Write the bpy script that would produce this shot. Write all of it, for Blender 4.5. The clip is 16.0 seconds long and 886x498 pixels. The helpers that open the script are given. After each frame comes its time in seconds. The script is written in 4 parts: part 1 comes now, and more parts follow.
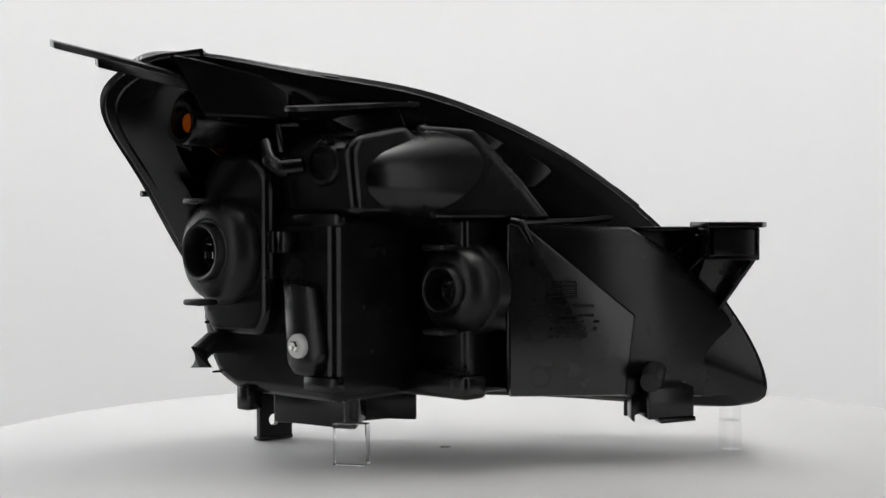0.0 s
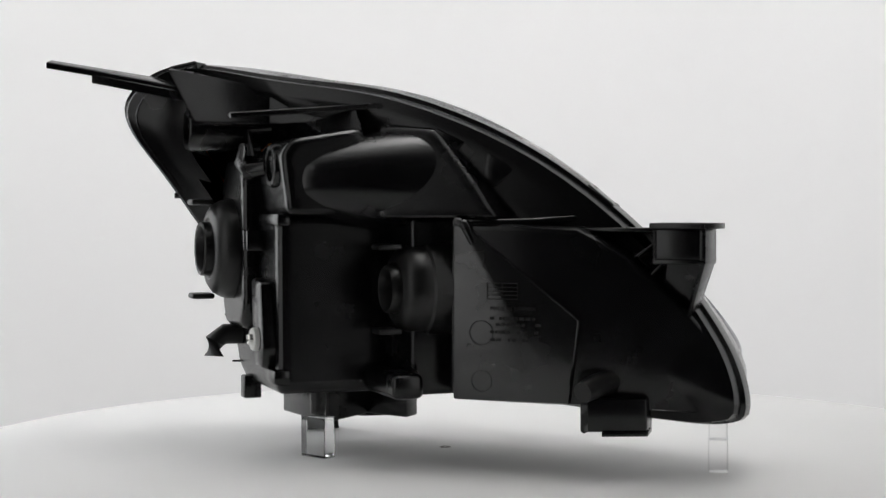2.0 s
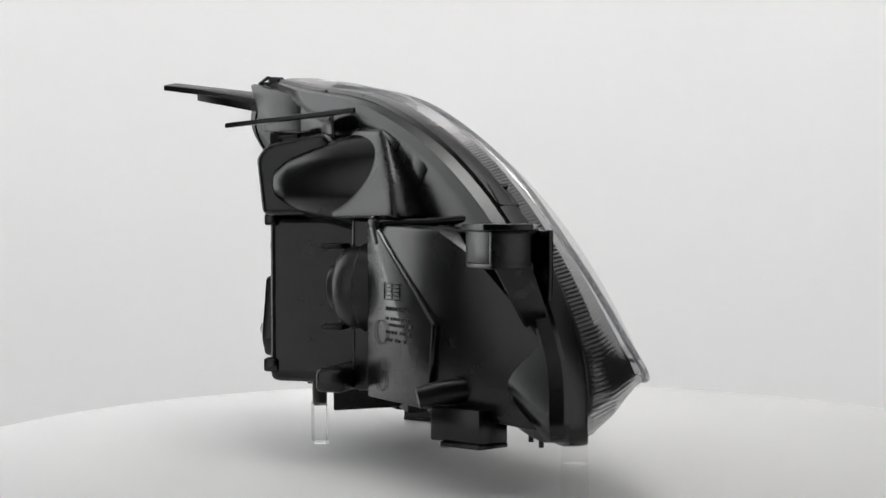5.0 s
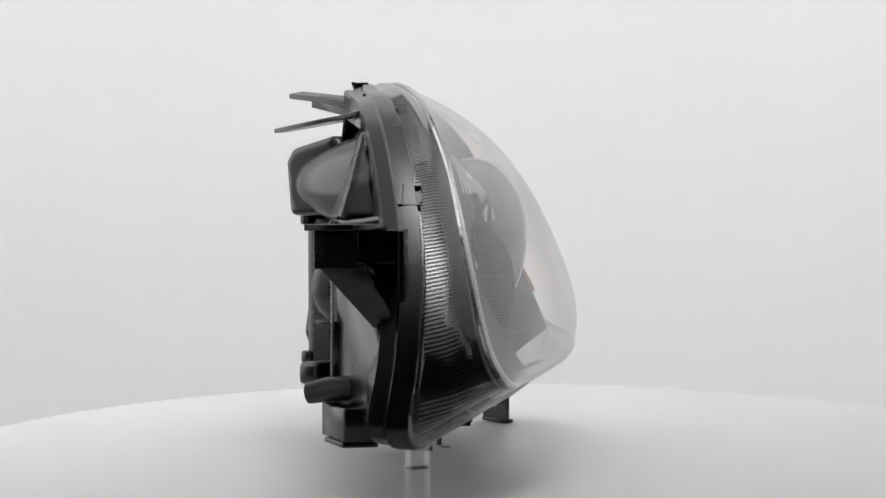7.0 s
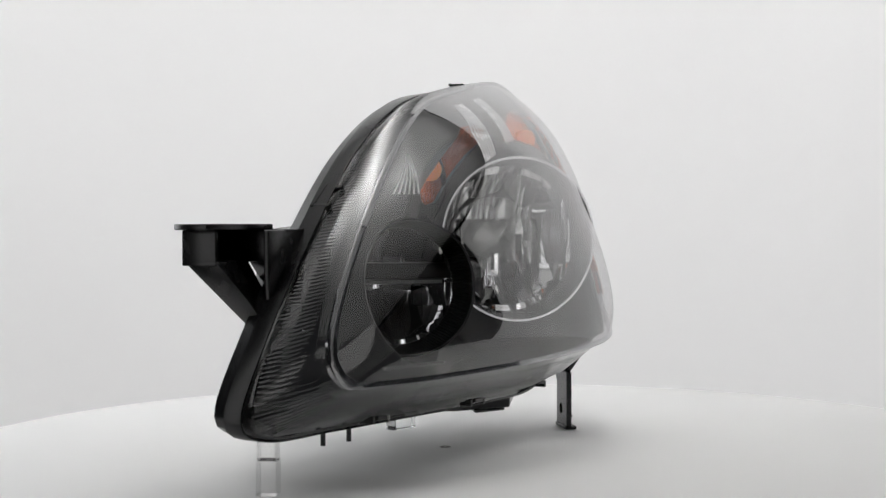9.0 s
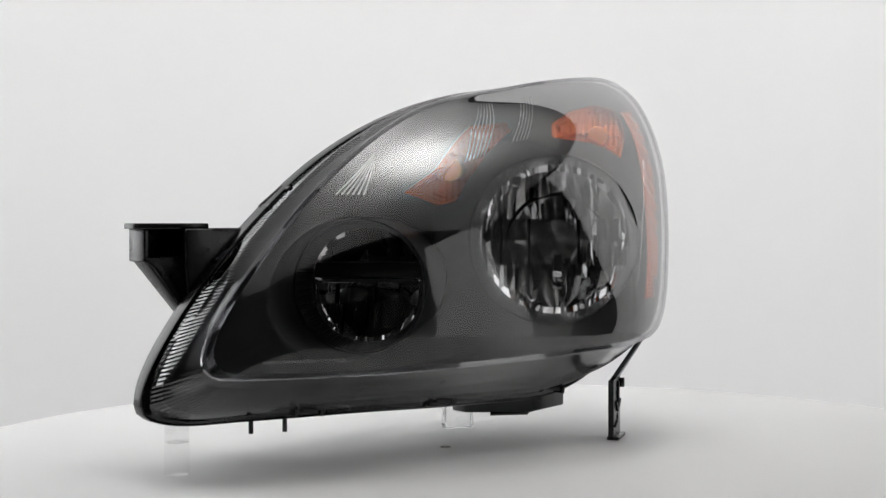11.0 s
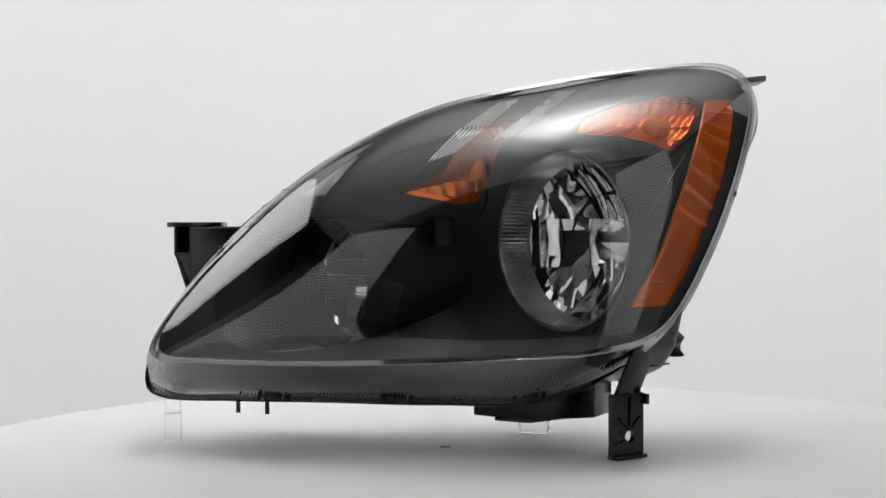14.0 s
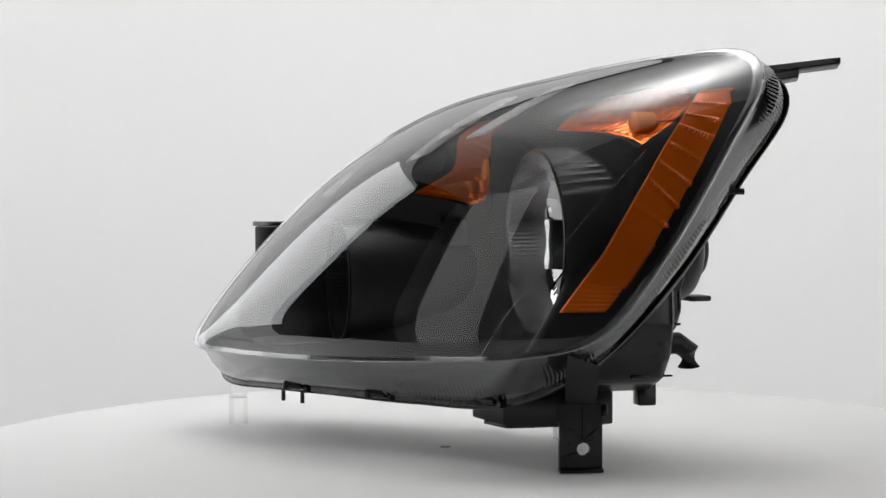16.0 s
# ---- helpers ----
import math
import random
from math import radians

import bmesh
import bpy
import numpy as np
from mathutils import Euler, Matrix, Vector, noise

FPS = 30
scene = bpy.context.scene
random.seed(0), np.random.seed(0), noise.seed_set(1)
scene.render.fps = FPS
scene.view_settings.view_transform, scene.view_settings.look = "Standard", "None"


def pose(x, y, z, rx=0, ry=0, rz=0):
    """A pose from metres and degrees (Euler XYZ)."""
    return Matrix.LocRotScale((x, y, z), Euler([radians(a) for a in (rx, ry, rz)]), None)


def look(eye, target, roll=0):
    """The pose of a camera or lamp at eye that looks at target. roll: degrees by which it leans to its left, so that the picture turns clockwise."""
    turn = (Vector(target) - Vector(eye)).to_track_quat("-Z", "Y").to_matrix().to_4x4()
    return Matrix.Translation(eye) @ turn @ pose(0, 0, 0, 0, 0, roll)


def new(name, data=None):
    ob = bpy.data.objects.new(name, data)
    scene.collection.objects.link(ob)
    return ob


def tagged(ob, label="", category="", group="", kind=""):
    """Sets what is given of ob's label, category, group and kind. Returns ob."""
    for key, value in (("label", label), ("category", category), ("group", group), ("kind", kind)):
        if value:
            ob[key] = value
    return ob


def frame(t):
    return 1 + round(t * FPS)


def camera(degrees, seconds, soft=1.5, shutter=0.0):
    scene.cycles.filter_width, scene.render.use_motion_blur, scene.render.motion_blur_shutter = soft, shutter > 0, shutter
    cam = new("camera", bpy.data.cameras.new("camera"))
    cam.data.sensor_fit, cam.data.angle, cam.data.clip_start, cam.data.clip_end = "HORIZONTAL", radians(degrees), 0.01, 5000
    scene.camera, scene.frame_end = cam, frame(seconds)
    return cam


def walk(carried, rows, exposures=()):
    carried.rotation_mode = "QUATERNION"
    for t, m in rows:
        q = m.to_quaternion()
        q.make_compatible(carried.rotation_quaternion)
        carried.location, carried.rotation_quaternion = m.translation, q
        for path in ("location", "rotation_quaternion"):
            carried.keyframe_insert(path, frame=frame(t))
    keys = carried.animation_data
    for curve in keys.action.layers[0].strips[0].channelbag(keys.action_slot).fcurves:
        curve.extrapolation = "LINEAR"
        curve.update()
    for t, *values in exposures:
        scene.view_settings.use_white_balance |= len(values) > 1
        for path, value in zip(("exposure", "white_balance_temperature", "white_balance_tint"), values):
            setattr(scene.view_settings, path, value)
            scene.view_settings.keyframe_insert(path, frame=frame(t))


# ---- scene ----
K = 1.2  # metres per design unit; the axis of the turntable is the origin
CAM_Z = 0.1647 * K
TURN = [(0, 0), (1.5, -19.4), (3, -38.83), (4.5, -58.16), (6, -77.9), (7, -91.22), (8, -104.54), (9.25, -121.43),
        (10.5, -138.4), (12, -158.17), (13.5, -177.9), (15, -198.13), (16, -211.99)]

cam = camera(34.64, 16.0, soft=1.5)
CAM_POSE = pose(0, -K, CAM_Z, 90 - 1.402, 0.128, 0.067)
walk(cam, [(0, CAM_POSE), (16, CAM_POSE)])

# ---- light ----
world = bpy.data.worlds.new("studio_air")
world.use_nodes = True
world.node_tree.nodes["Background"].inputs[0].default_value = (1.0, 0.98, 0.96, 1)
world.node_tree.nodes["Background"].inputs[1].default_value = 0.02
scene.world = world
scene.view_settings.exposure = 0.0


def softbox(name, eye, target, sx, sy, watts, colour=(1, 1, 1)):
    lamp = bpy.data.lights.new(name, "AREA")
    lamp.shape, lamp.size, lamp.size_y, lamp.energy, lamp.color = "RECTANGLE", sx, sy, watts, colour
    ob = new(name, lamp)
    ob.matrix_world = look(eye, target)
    return ob


# a lamp that shines up at the white tent roof, and a softbox at one side
softbox("bounce_light", (0.14, 0.10, 1.32), (0.14, 0.11, 2.0), 0.36, 0.36, 12.6, (1.0, 0.988, 0.978))
softbox("side_softbox_light", (-0.98, 0.58, 0.6), (0.4, 0.2, 0.45), 0.9, 1.25, 5.6, (0.965, 0.985, 1.0))


# ---- materials ----
def material(name, colour, rough, metal=0.0, spec=0.5, grain=0.0, grain_size=400.0, bump=0.0, stain=0.0, stain_size=9.0):
    m = bpy.data.materials.new(name)
    m.use_nodes = True
    nt = m.node_tree
    b = nt.nodes["Principled BSDF"]
    b.inputs["Base Color"].default_value = (*colour, 1)
    b.inputs["Roughness"].default_value = rough
    b.inputs["Metallic"].default_value = metal
    b.inputs["Specular IOR Level"].default_value = spec
    tc = nt.nodes.new("ShaderNodeTexCoord")
    if grain or bump:
        n = nt.nodes.new("ShaderNodeTexNoise")
        n.inputs["Scale"].default_value = grain_size
        n.inputs["Detail"].default_value = 3
        nt.links.new(tc.outputs["Object"], n.inputs["Vector"])
        if bump:
            bp = nt.nodes.new("ShaderNodeBump")
            bp.inputs["Strength"].default_value = bump
            bp.inputs["Distance"].default_value = 0.0006
            nt.links.new(n.outputs["Fac"], bp.inputs["Height"])
            nt.links.new(bp.outputs["Normal"], b.inputs["Normal"])
    if stain:
        n2 = nt.nodes.new("ShaderNodeTexNoise")
        n2.inputs["Scale"].default_value = stain_size
        n2.inputs["Detail"].default_value = 5
        nt.links.new(tc.outputs["Object"], n2.inputs["Vector"])
        mp = nt.nodes.new("ShaderNodeMapRange")
        mp.inputs["From Min"].default_value, mp.inputs["From Max"].default_value = 0.3, 0.7
        mp.inputs["To Min"].default_value, mp.inputs["To Max"].default_value = rough - stain, rough + stain
        nt.links.new(n2.outputs["Fac"], mp.inputs["Value"])
        nt.links.new(mp.outputs["Result"], b.inputs["Roughness"])
        mx = nt.nodes.new("ShaderNodeMix")
        mx.data_type = "RGBA"
        mx.inputs["A"].default_value = (*[c * (1 - stain) for c in colour], 1)
        mx.inputs["B"].default_value = (*[min(1, c * (1 + stain)) for c in colour], 1)
        nt.links.new(n2.outputs["Fac"], mx.inputs["Factor"])
        nt.links.new(mx.outputs["Result"], b.inputs["Base Color"])
    return m


def clear_plastic(name, tint, base=0.04, rough=0.015, rise=1.0):
    """A clear sheet: light passes straight on, and gloss grows towards the grazing angle."""
    m = bpy.data.materials.new(name)
    m.use_nodes = True
    nt = m.node_tree
    nt.nodes.clear()
    out = nt.nodes.new("ShaderNodeOutputMaterial")
    mix = nt.nodes.new("ShaderNodeMixShader")
    tr = nt.nodes.new("ShaderNodeBsdfTransparent")
    gl = nt.nodes.new("ShaderNodeBsdfGlossy")
    lw = nt.nodes.new("ShaderNodeLayerWeight")
    lw.inputs["Blend"].default_value = 0.5
    pw = nt.nodes.new("ShaderNodeMath")
    pw.operation = "POWER"
    pw.inputs[1].default_value = 2.4
    ma = nt.nodes.new("ShaderNodeMath")
    ma.operation = "MULTIPLY_ADD"
    ma.inputs[1].default_value, ma.inputs[2].default_value = (1 - base) * rise, base
    tr.inputs["Color"].default_value = (*tint, 1)
    gl.inputs["Roughness"].default_value = rough
    nt.links.new(lw.outputs["Facing"], pw.inputs[0])
    nt.links.new(pw.outputs[0], ma.inputs[0])
    nt.links.new(ma.outputs[0], mix.inputs[0])
    nt.links.new(tr.outputs[0], mix.inputs[1])
    nt.links.new(gl.outputs[0], mix.inputs[2])
    nt.links.new(mix.outputs[0], out.inputs[0])
    return m


M_GLOW_WHITE = material("glowing_white_paper", (0.80, 0.80, 0.80), 0.85, grain=1, grain_size=300, bump=0.05, stain=0.02, stain_size=3)
M_ROOF = material("white_roof_cloth", (0.78, 0.78, 0.78), 0.9, stain=0.02, stain_size=3)
wn = M_GLOW_WHITE.node_tree.nodes["Principled BSDF"]  # even glow added to the paper, so the backdrop stays bright
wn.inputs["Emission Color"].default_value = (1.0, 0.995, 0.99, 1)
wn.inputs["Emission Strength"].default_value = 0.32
# the flaps' emission is added so that they show bright in the lens
M_GLOW_FLAP = material("glowing_flap_cloth", (0.80, 0.80, 0.80), 0.85, stain=0.02, stain_size=3)
fn = M_GLOW_FLAP.node_tree.nodes["Principled BSDF"]
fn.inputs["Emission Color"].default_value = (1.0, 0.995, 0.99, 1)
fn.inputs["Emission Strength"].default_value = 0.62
M_TABLE = material("white_turntable_laminate", (0.83, 0.83, 0.825), 0.55, spec=0.3, bump=0.03, stain=0.03, stain_size=5)
M_GREY = material("pale_grey_studio_paint", (0.42, 0.42, 0.41), 0.9, stain=0.05)
M_ROOM = material("dark_studio_paint", (0.025, 0.025, 0.025), 0.9, stain=0.05)
M_BLACK = material("moulded_black_plastic", (0.0045, 0.0045, 0.005), 0.25, spec=0.45, bump=0.04, grain_size=900, stain=0.04, stain_size=22)
M_PLATE = material("satin_black_plate", (0.008, 0.008, 0.0085), 0.24, spec=0.75, stain=0.05, stain_size=30)
M_RUBBER = material("black_rubber", (0.009, 0.009, 0.009), 0.38, spec=0.45, bump=0.06, grain_size=700, stain=0.04, stain_size=30)
M_BEZEL = material("satin_black_bezel", (0.006, 0.006, 0.0065), 0.40, spec=0.42, stain=0.06, stain_size=12)
M_CHROME = material("bright_aluminised_reflector", (0.82, 0.82, 0.83), 0.035, metal=1.0, stain=0.02, stain_size=30)
M_AMBER = material("amber_reflector_plastic", (0.62, 0.115, 0.004), 0.16, metal=0.25, spec=0.6, bump=0.2, grain_size=250, stain=0.08, stain_size=40)
M_FILTER = material("deep_amber_filter", (0.80, 0.15, 0.005), 0.16, metal=0.6, spec=0.6, bump=0.2, grain_size=250, stain=0.10, stain_size=40)
M_BULB = material("bright_amber_bulb", (1.0, 0.27, 0.01), 0.2, spec=0.6, stain=0.05, stain_size=60)
M_STEEL = material("zinc_plated_steel", (0.82, 0.82, 0.80), 0.22, metal=1.0, stain=0.06, stain_size=60)
M_WASHER = material("white_nylon_washer", (0.72, 0.72, 0.70), 0.45, stain=0.05, stain_size=60)
M_MARK = material("grey_pencil_mark", (0.32, 0.31, 0.30), 0.7, stain=0.1, stain_size=80)
M_PRINT = material("matte_black_print", (0.004, 0.004, 0.004), 0.5, spec=0.3, stain=0.1)
M_LENS = clear_plastic("clear_polycarbonate", (0.98, 0.98, 0.98), base=0.062)
M_LENS_BACK = clear_plastic("clear_polycarbonate_back", (0.985, 0.985, 0.985), base=0.004, rise=0.0)
M_BEAD = clear_plastic("thick_clear_edge", (0.72, 0.72, 0.74), base=0.16, rough=0.05)
M_SKIRT = clear_plastic("ribbed_clear_plastic", (0.70, 0.70, 0.71), base=0.075, rough=0.10)
M_SATIN = material("satin_metallised_collar", (0.58, 0.58, 0.59), 0.2, metal=1.0, stain=0.05, stain_size=50)
M_BRIGHT = material("bright_metallised_rib", (0.92, 0.92, 0.92), 0.25, metal=0.35, stain=0.05, stain_size=60)
M_ACRYL = material("clear_acrylic", (0.97, 0.98, 0.98), 0.02, stain=0.01)
M_FAINT = clear_plastic("thin_clear_acrylic", (0.995, 0.995, 0.995), base=0.035, rough=0.02)
an = M_ACRYL.node_tree.nodes["Principled BSDF"]
an.inputs["Transmission Weight"].default_value, an.inputs["IOR"].default_value = 1.0, 1.49


# ---- mesh helpers ----
def part(name, bm, mat, parent, label="", smooth=True, angle=40):
    bmesh.ops.recalc_face_normals(bm, faces=bm.faces[:])
    bm.transform(Matrix.Scale(K, 4))
    me = bpy.data.meshes.new(name)
    bm.to_mesh(me)
    bm.free()
    me.materials.append(mat)
    if smooth:
        me.polygons.foreach_set("use_smooth", [True] * len(me.polygons))
        me.set_sharp_from_angle(angle=radians(angle))
    ob = new(name, me)
    if parent is not None:
        ob.parent = parent
    if label:
        ob["label"] = label
    return ob


CAR = radians(47)
FWD = Vector((math.cos(CAR), math.sin(CAR), 0))
OUT = Vector((-math.sin(CAR), math.cos(CAR), 0))
UP = Vector((0, 0, 1))


def car(u, v, z):
    """A point from the car's forward, outboard and up axes."""
    return FWD * u + OUT * v + UP * z


def straight(x, y, z):
    return Vector((x, y, z))


def add_faces(bm, verts, faces):
    vs = [bm.verts.new(v) for v in verts]
    for f in faces:
        bm.faces.new([vs[i] for i in f])
    return vs


def soften(bm, width, segments=2, angle=25):
    edges = [e for e in bm.edges if len(e.link_faces) == 2 and e.calc_face_angle(0) > radians(angle)]
    bmesh.ops.bevel(bm, geom=edges, offset=width, segments=segments, affect="EDGES", profile=0.5, clamp_overlap=True)


def prism(poly, lo, hi, place, bevel=0.0, segments=2, bm=None, hollow=False):
    """A closed outline of (a, b), drawn out from lo to hi; place(a, b, c) gives the point."""
    own = bm is None
    bm = bm or bmesh.new()
    n = len(poly)
    tmp = bmesh.new()
    vs = [tmp.verts.new(place(a, b, lo)) for a, b in poly] + [tmp.verts.new(place(a, b, hi)) for a, b in poly]
    tmp.faces.new(vs[:n])
    if not hollow:
        tmp.faces.new(vs[n:])
    for i in range(n):
        j = (i + 1) % n
        tmp.faces.new((vs[i], vs[j], vs[n + j], vs[n + i]))
    bmesh.ops.recalc_face_normals(tmp, faces=tmp.faces[:])
    if bevel:
        soften(tmp, bevel, segments)
    join(bm, tmp)
    return bm


def join(bm, other):
    me = bpy.data.meshes.new("scratch")
    other.to_mesh(me)
    other.free()
    bm.from_mesh(me)
    bpy.data.meshes.remove(me)
    return bm


def box(lo, hi, place=straight, bevel=0.0015, segments=2, bm=None):
    (x0, y0, z0), (x1, y1, z1) = lo, hi
    return prism([(x0, y0), (x1, y0), (x1, y1), (x0, y1)], z0, z1, lambda a, b, c: place(a, b, c), bevel, segments, bm)


def lathe(profile, origin, axis, n=48, bm=None, close=False):
    """Turns (along the axis, radius) rows about the axis."""
    bm = bm or bmesh.new()
    axis = Vector(axis).normalized()
    side = axis.cross(UP) if abs(axis.z) < 0.9 else Vector((1, 0, 0))
    side.normalize()
    top = side.cross(axis)
    rings = []
    for a, r in profile:
        ring = []
        for k in range(n):
            th = 2 * math.pi * k / n
            ring.append(bm.verts.new(Vector(origin) + axis * a + (side * math.cos(th) + top * math.sin(th)) * r))
        rings.append(ring)
    for r0, r1 in zip(rings, rings[1:]):
        for k in range(n):
            j = (k + 1) % n
            bm.faces.new((r0[k], r0[j], r1[j], r1[k]))
    if close:
        bm.faces.new(rings[0])
        bm.faces.new(rings[-1])
    return bm


def rod(points, radius, n=10, bm=None):
    """A round bar along points."""
    bm = bm or bmesh.new()
    pts = [Vector(q) for q in points]
    rings = []
    for i, q in enumerate(pts):
        d = (pts[min(i + 1, len(pts) - 1)] - pts[max(i - 1, 0)]).normalized()
        s = d.cross(UP if abs(d.z) < 0.9 else Vector((1, 0, 0))).normalized()
        w = s.cross(d)
        r = radius[i] if isinstance(radius, (list, tuple)) else radius
        rings.append([bm.verts.new(q + (s * math.cos(2 * math.pi * k / n) + w * math.sin(2 * math.pi * k / n)) * r) for k in range(n)])
    for r0, r1 in zip(rings, rings[1:]):
        for k in range(n):
            j = (k + 1) % n
            bm.faces.new((r0[k], r0[j], r1[j], r1[k]))
    bm.faces.new(rings[0])
    bm.faces.new(rings[-1])
    return bm


def spline(ctrl, n):
    """A closed smooth curve through control points, resampled to n even steps."""
    c = np.array(ctrl, float)
    a, d, e = np.roll(c, 1, 0), np.roll(c, -1, 0), np.roll(c, -2, 0)
    u = (np.arange(12) / 12)[None, :, None]
    s = 0.5 * (2 * c[:, None] + (-a + d)[:, None] * u + (2 * a - 5 * c + 4 * d - e)[:, None] * u ** 2 + (-a + 3 * c - 3 * d + e)[:, None] * u ** 3)
    s = s.reshape(-1, 3)
    q = np.vstack([s, s[:1]])
    t = np.r_[0, np.cumsum(np.linalg.norm(np.diff(q, axis=0), axis=1))]
    w = np.linspace(0, t[-1], n, endpoint=False)
    return np.stack([np.interp(w, t, q[:, k]) for k in range(3)], 1)


def dome(loop, rings, bulge, lean):
    """A smooth skin across a loop, swollen along lean."""
    n, c = len(loop), loop.mean(0)
    g = np.array([c + (loop - c) * (1 - k / rings) for k in range(rings)])
    rad = (rings - np.arange(1, rings - 1))[:, None]
    wt = (n / (2 * np.pi) / rad) ** 2
    wo, wi = 1 + 0.5 / rad, 1 - 0.5 / rad
    for _ in range(1500):
        y = g[:, :, 1]
        g[1:-1, :, 1] = (wo * y[:-2] + wi * y[2:] + wt * (np.roll(y[1:-1], 1, 1) + np.roll(y[1:-1], -1, 1))) / (wo + wi + 2 * wt)
        g[-1, :, 1] = 0.5 * (g[-2, :, 1] + g[-1, :, 1].mean())
    r = (1 - np.arange(rings) / rings)[:, None, None]
    return g + bulge * (1 - r ** 2.5) * np.array(lean)


def skin(bm, grid, cap=True, wrap=True):
    """Faces over rows of points; the last row closes on its middle."""
    rows = [[bm.verts.new(q) for q in row] for row in grid]
    n = len(rows[0])
    for r0, r1 in zip(rows, rows[1:]):
        for k in range(n if wrap else n - 1):
            j = (k + 1) % n
            bm.faces.new((r0[k], r0[j], r1[j], r1[k]))
    if cap:
        mid = bm.verts.new(np.mean(grid[-1], axis=0))
        for k in range(n):
            bm.faces.new((rows[-1][k], rows[-1][(k + 1) % n], mid))
    return rows


# ---- the studio ----
def studio():
    bm = bmesh.new()
    box((-2.2, -2.6, -0.83), (2.2, 2.0, -0.8), bevel=0, bm=bm)
    tagged(part("floor", bm, M_ROOM, None, smooth=False), "dark grey studio floor under the table", "floor", kind="structure")
    for name, lo, hi, mat in (("wall_south", (-2.2, -2.65, -0.8), (2.2, -2.6, 1.7), M_ROOM), ("wall_north", (-2.2, 2.0, -0.8), (2.2, 2.05, 1.7), M_ROOM),
                              ("wall_west", (-1.55, -0.5, -0.8), (-1.5, 2.0, 1.7), M_ROOM), ("wall_east", (1.5, -0.5, -0.8), (1.55, 2.0, 1.7), M_ROOM),
                              ("wall_southwest", (-1.55, -2.6, -0.8), (-1.5, -0.5, 1.7), M_GREY), ("wall_southeast", (1.5, -2.6, -0.8), (1.55, -0.5, 1.7), M_GREY)):
        tagged(part(name, box(lo, hi, bevel=0), mat, None, smooth=False), "plain painted studio wall" if mat is M_GREY else "dark draped studio wall", "wall", kind="structure")
    tagged(part("ceiling", box((-2.25, -2.65, 1.7), (2.25, 2.05, 1.74), bevel=0), M_ROOM, None, smooth=False), "dark painted studio ceiling", "ceiling", kind="structure")
    tagged(part("tent_roof", box((-1.1, -0.65, 1.33), (1.1, 1.05, 1.335), bevel=0), M_ROOF, None, smooth=False), "flat white cloth roof of the light tent", "roof", kind="structure")
    # unseen white tent flaps on both sides of the camera, glowing for lens reflections
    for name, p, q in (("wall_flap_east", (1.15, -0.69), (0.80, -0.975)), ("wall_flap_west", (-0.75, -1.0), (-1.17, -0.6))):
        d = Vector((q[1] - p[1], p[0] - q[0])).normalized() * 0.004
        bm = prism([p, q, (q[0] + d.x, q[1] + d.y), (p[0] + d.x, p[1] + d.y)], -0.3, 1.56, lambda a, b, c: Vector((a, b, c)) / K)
        tagged(part(name, bm, M_GLOW_FLAP, None, smooth=False), "unseen white front flap of the light tent with an added glow", "wall", kind="structure")
    # white sweep of paper round the back and the sides
    bm = bmesh.new()
    outer, inner = [], []
    for k in range(73):
        th = radians(2 + 168 * k / 72)
        x, y = 1.02 * math.cos(th), 0.02 + 0.98 * math.sin(th)
        inner.append((x, y))
        outer.append((x * 1.006, 0.02 + (y - 0.02) * 1.006))
    grid = []
    for ring, zs in ((inner, (-0.3, 0.2, 0.7, 1.2)), (outer, (1.2, 0.7, 0.2, -0.3))):
        for z in zs:
            grid.append([(x, y, z) for x, y in ring])
    grid.append(grid[0])
    skin(bm, grid, cap=False, wrap=False)
    tagged(part("backdrop", bm, M_GLOW_WHITE, None), "curved seamless white paper backdrop with an added even glow", "backdrop", kind="structure")


def turntable():
    ob = new("turntable")
    ob.location = (0.035 * K, -0.022 * K, 0)
    prof = [(-0.014, 0.0005), (-0.014, 0.396), (-0.0125, 0.3985), (-0.001, 0.3995), (0.0, 0.3985), (0.0, 0.0005)]
    part("tabletop", lathe(prof, (0, 0, 0), UP, n=160), M_TABLE, ob, angle=60)
    # the pedestal shares the backdrop's white with its added glow
    part("pedestal", lathe([(-0.6, 0.2), (-0.58, 0.2), (-0.57, 0.05), (-0.05, 0.05), (-0.014, 0.16)], (0, 0, 0), UP, n=48, close=True), M_GLOW_WHITE, ob)
    bm = lathe([(0.0006, 0.0006), (0.0008, 0.003), (0.0004, 0.0042)], (-0.035, 0.022, 0), UP, n=20)
    part("centre_mark", bm, M_MARK, ob, "small grey centre mark")
    return tagged(ob, "round matte white display turntable top", "turntable")


# ---- the head lamp ----
FACE = [(0.1963, 0.0394, 0.0682), (0.1602, 0.0482, 0.065), (0.0987, 0.0651, 0.0654), (0.0257, 0.0842, 0.0684), (-0.0461, 0.0929, 0.0727),
        (-0.1059, 0.0832, 0.0763), (-0.1492, 0.061, 0.0894), (-0.1806, 0.0346, 0.1373), (-0.2059, 0.0028, 0.1993), (-0.2169, -0.0319, 0.247),
        (-0.2001, -0.0486, 0.2702), (-0.1514, -0.0421, 0.2701), (-0.0753, -0.026, 0.2581), (0.0123, -0.013, 0.2381), (0.0896, 0.0043, 0.1951),
        (0.1536, 0.0171, 0.1378), (0.1938, 0.0279, 0.0898)]
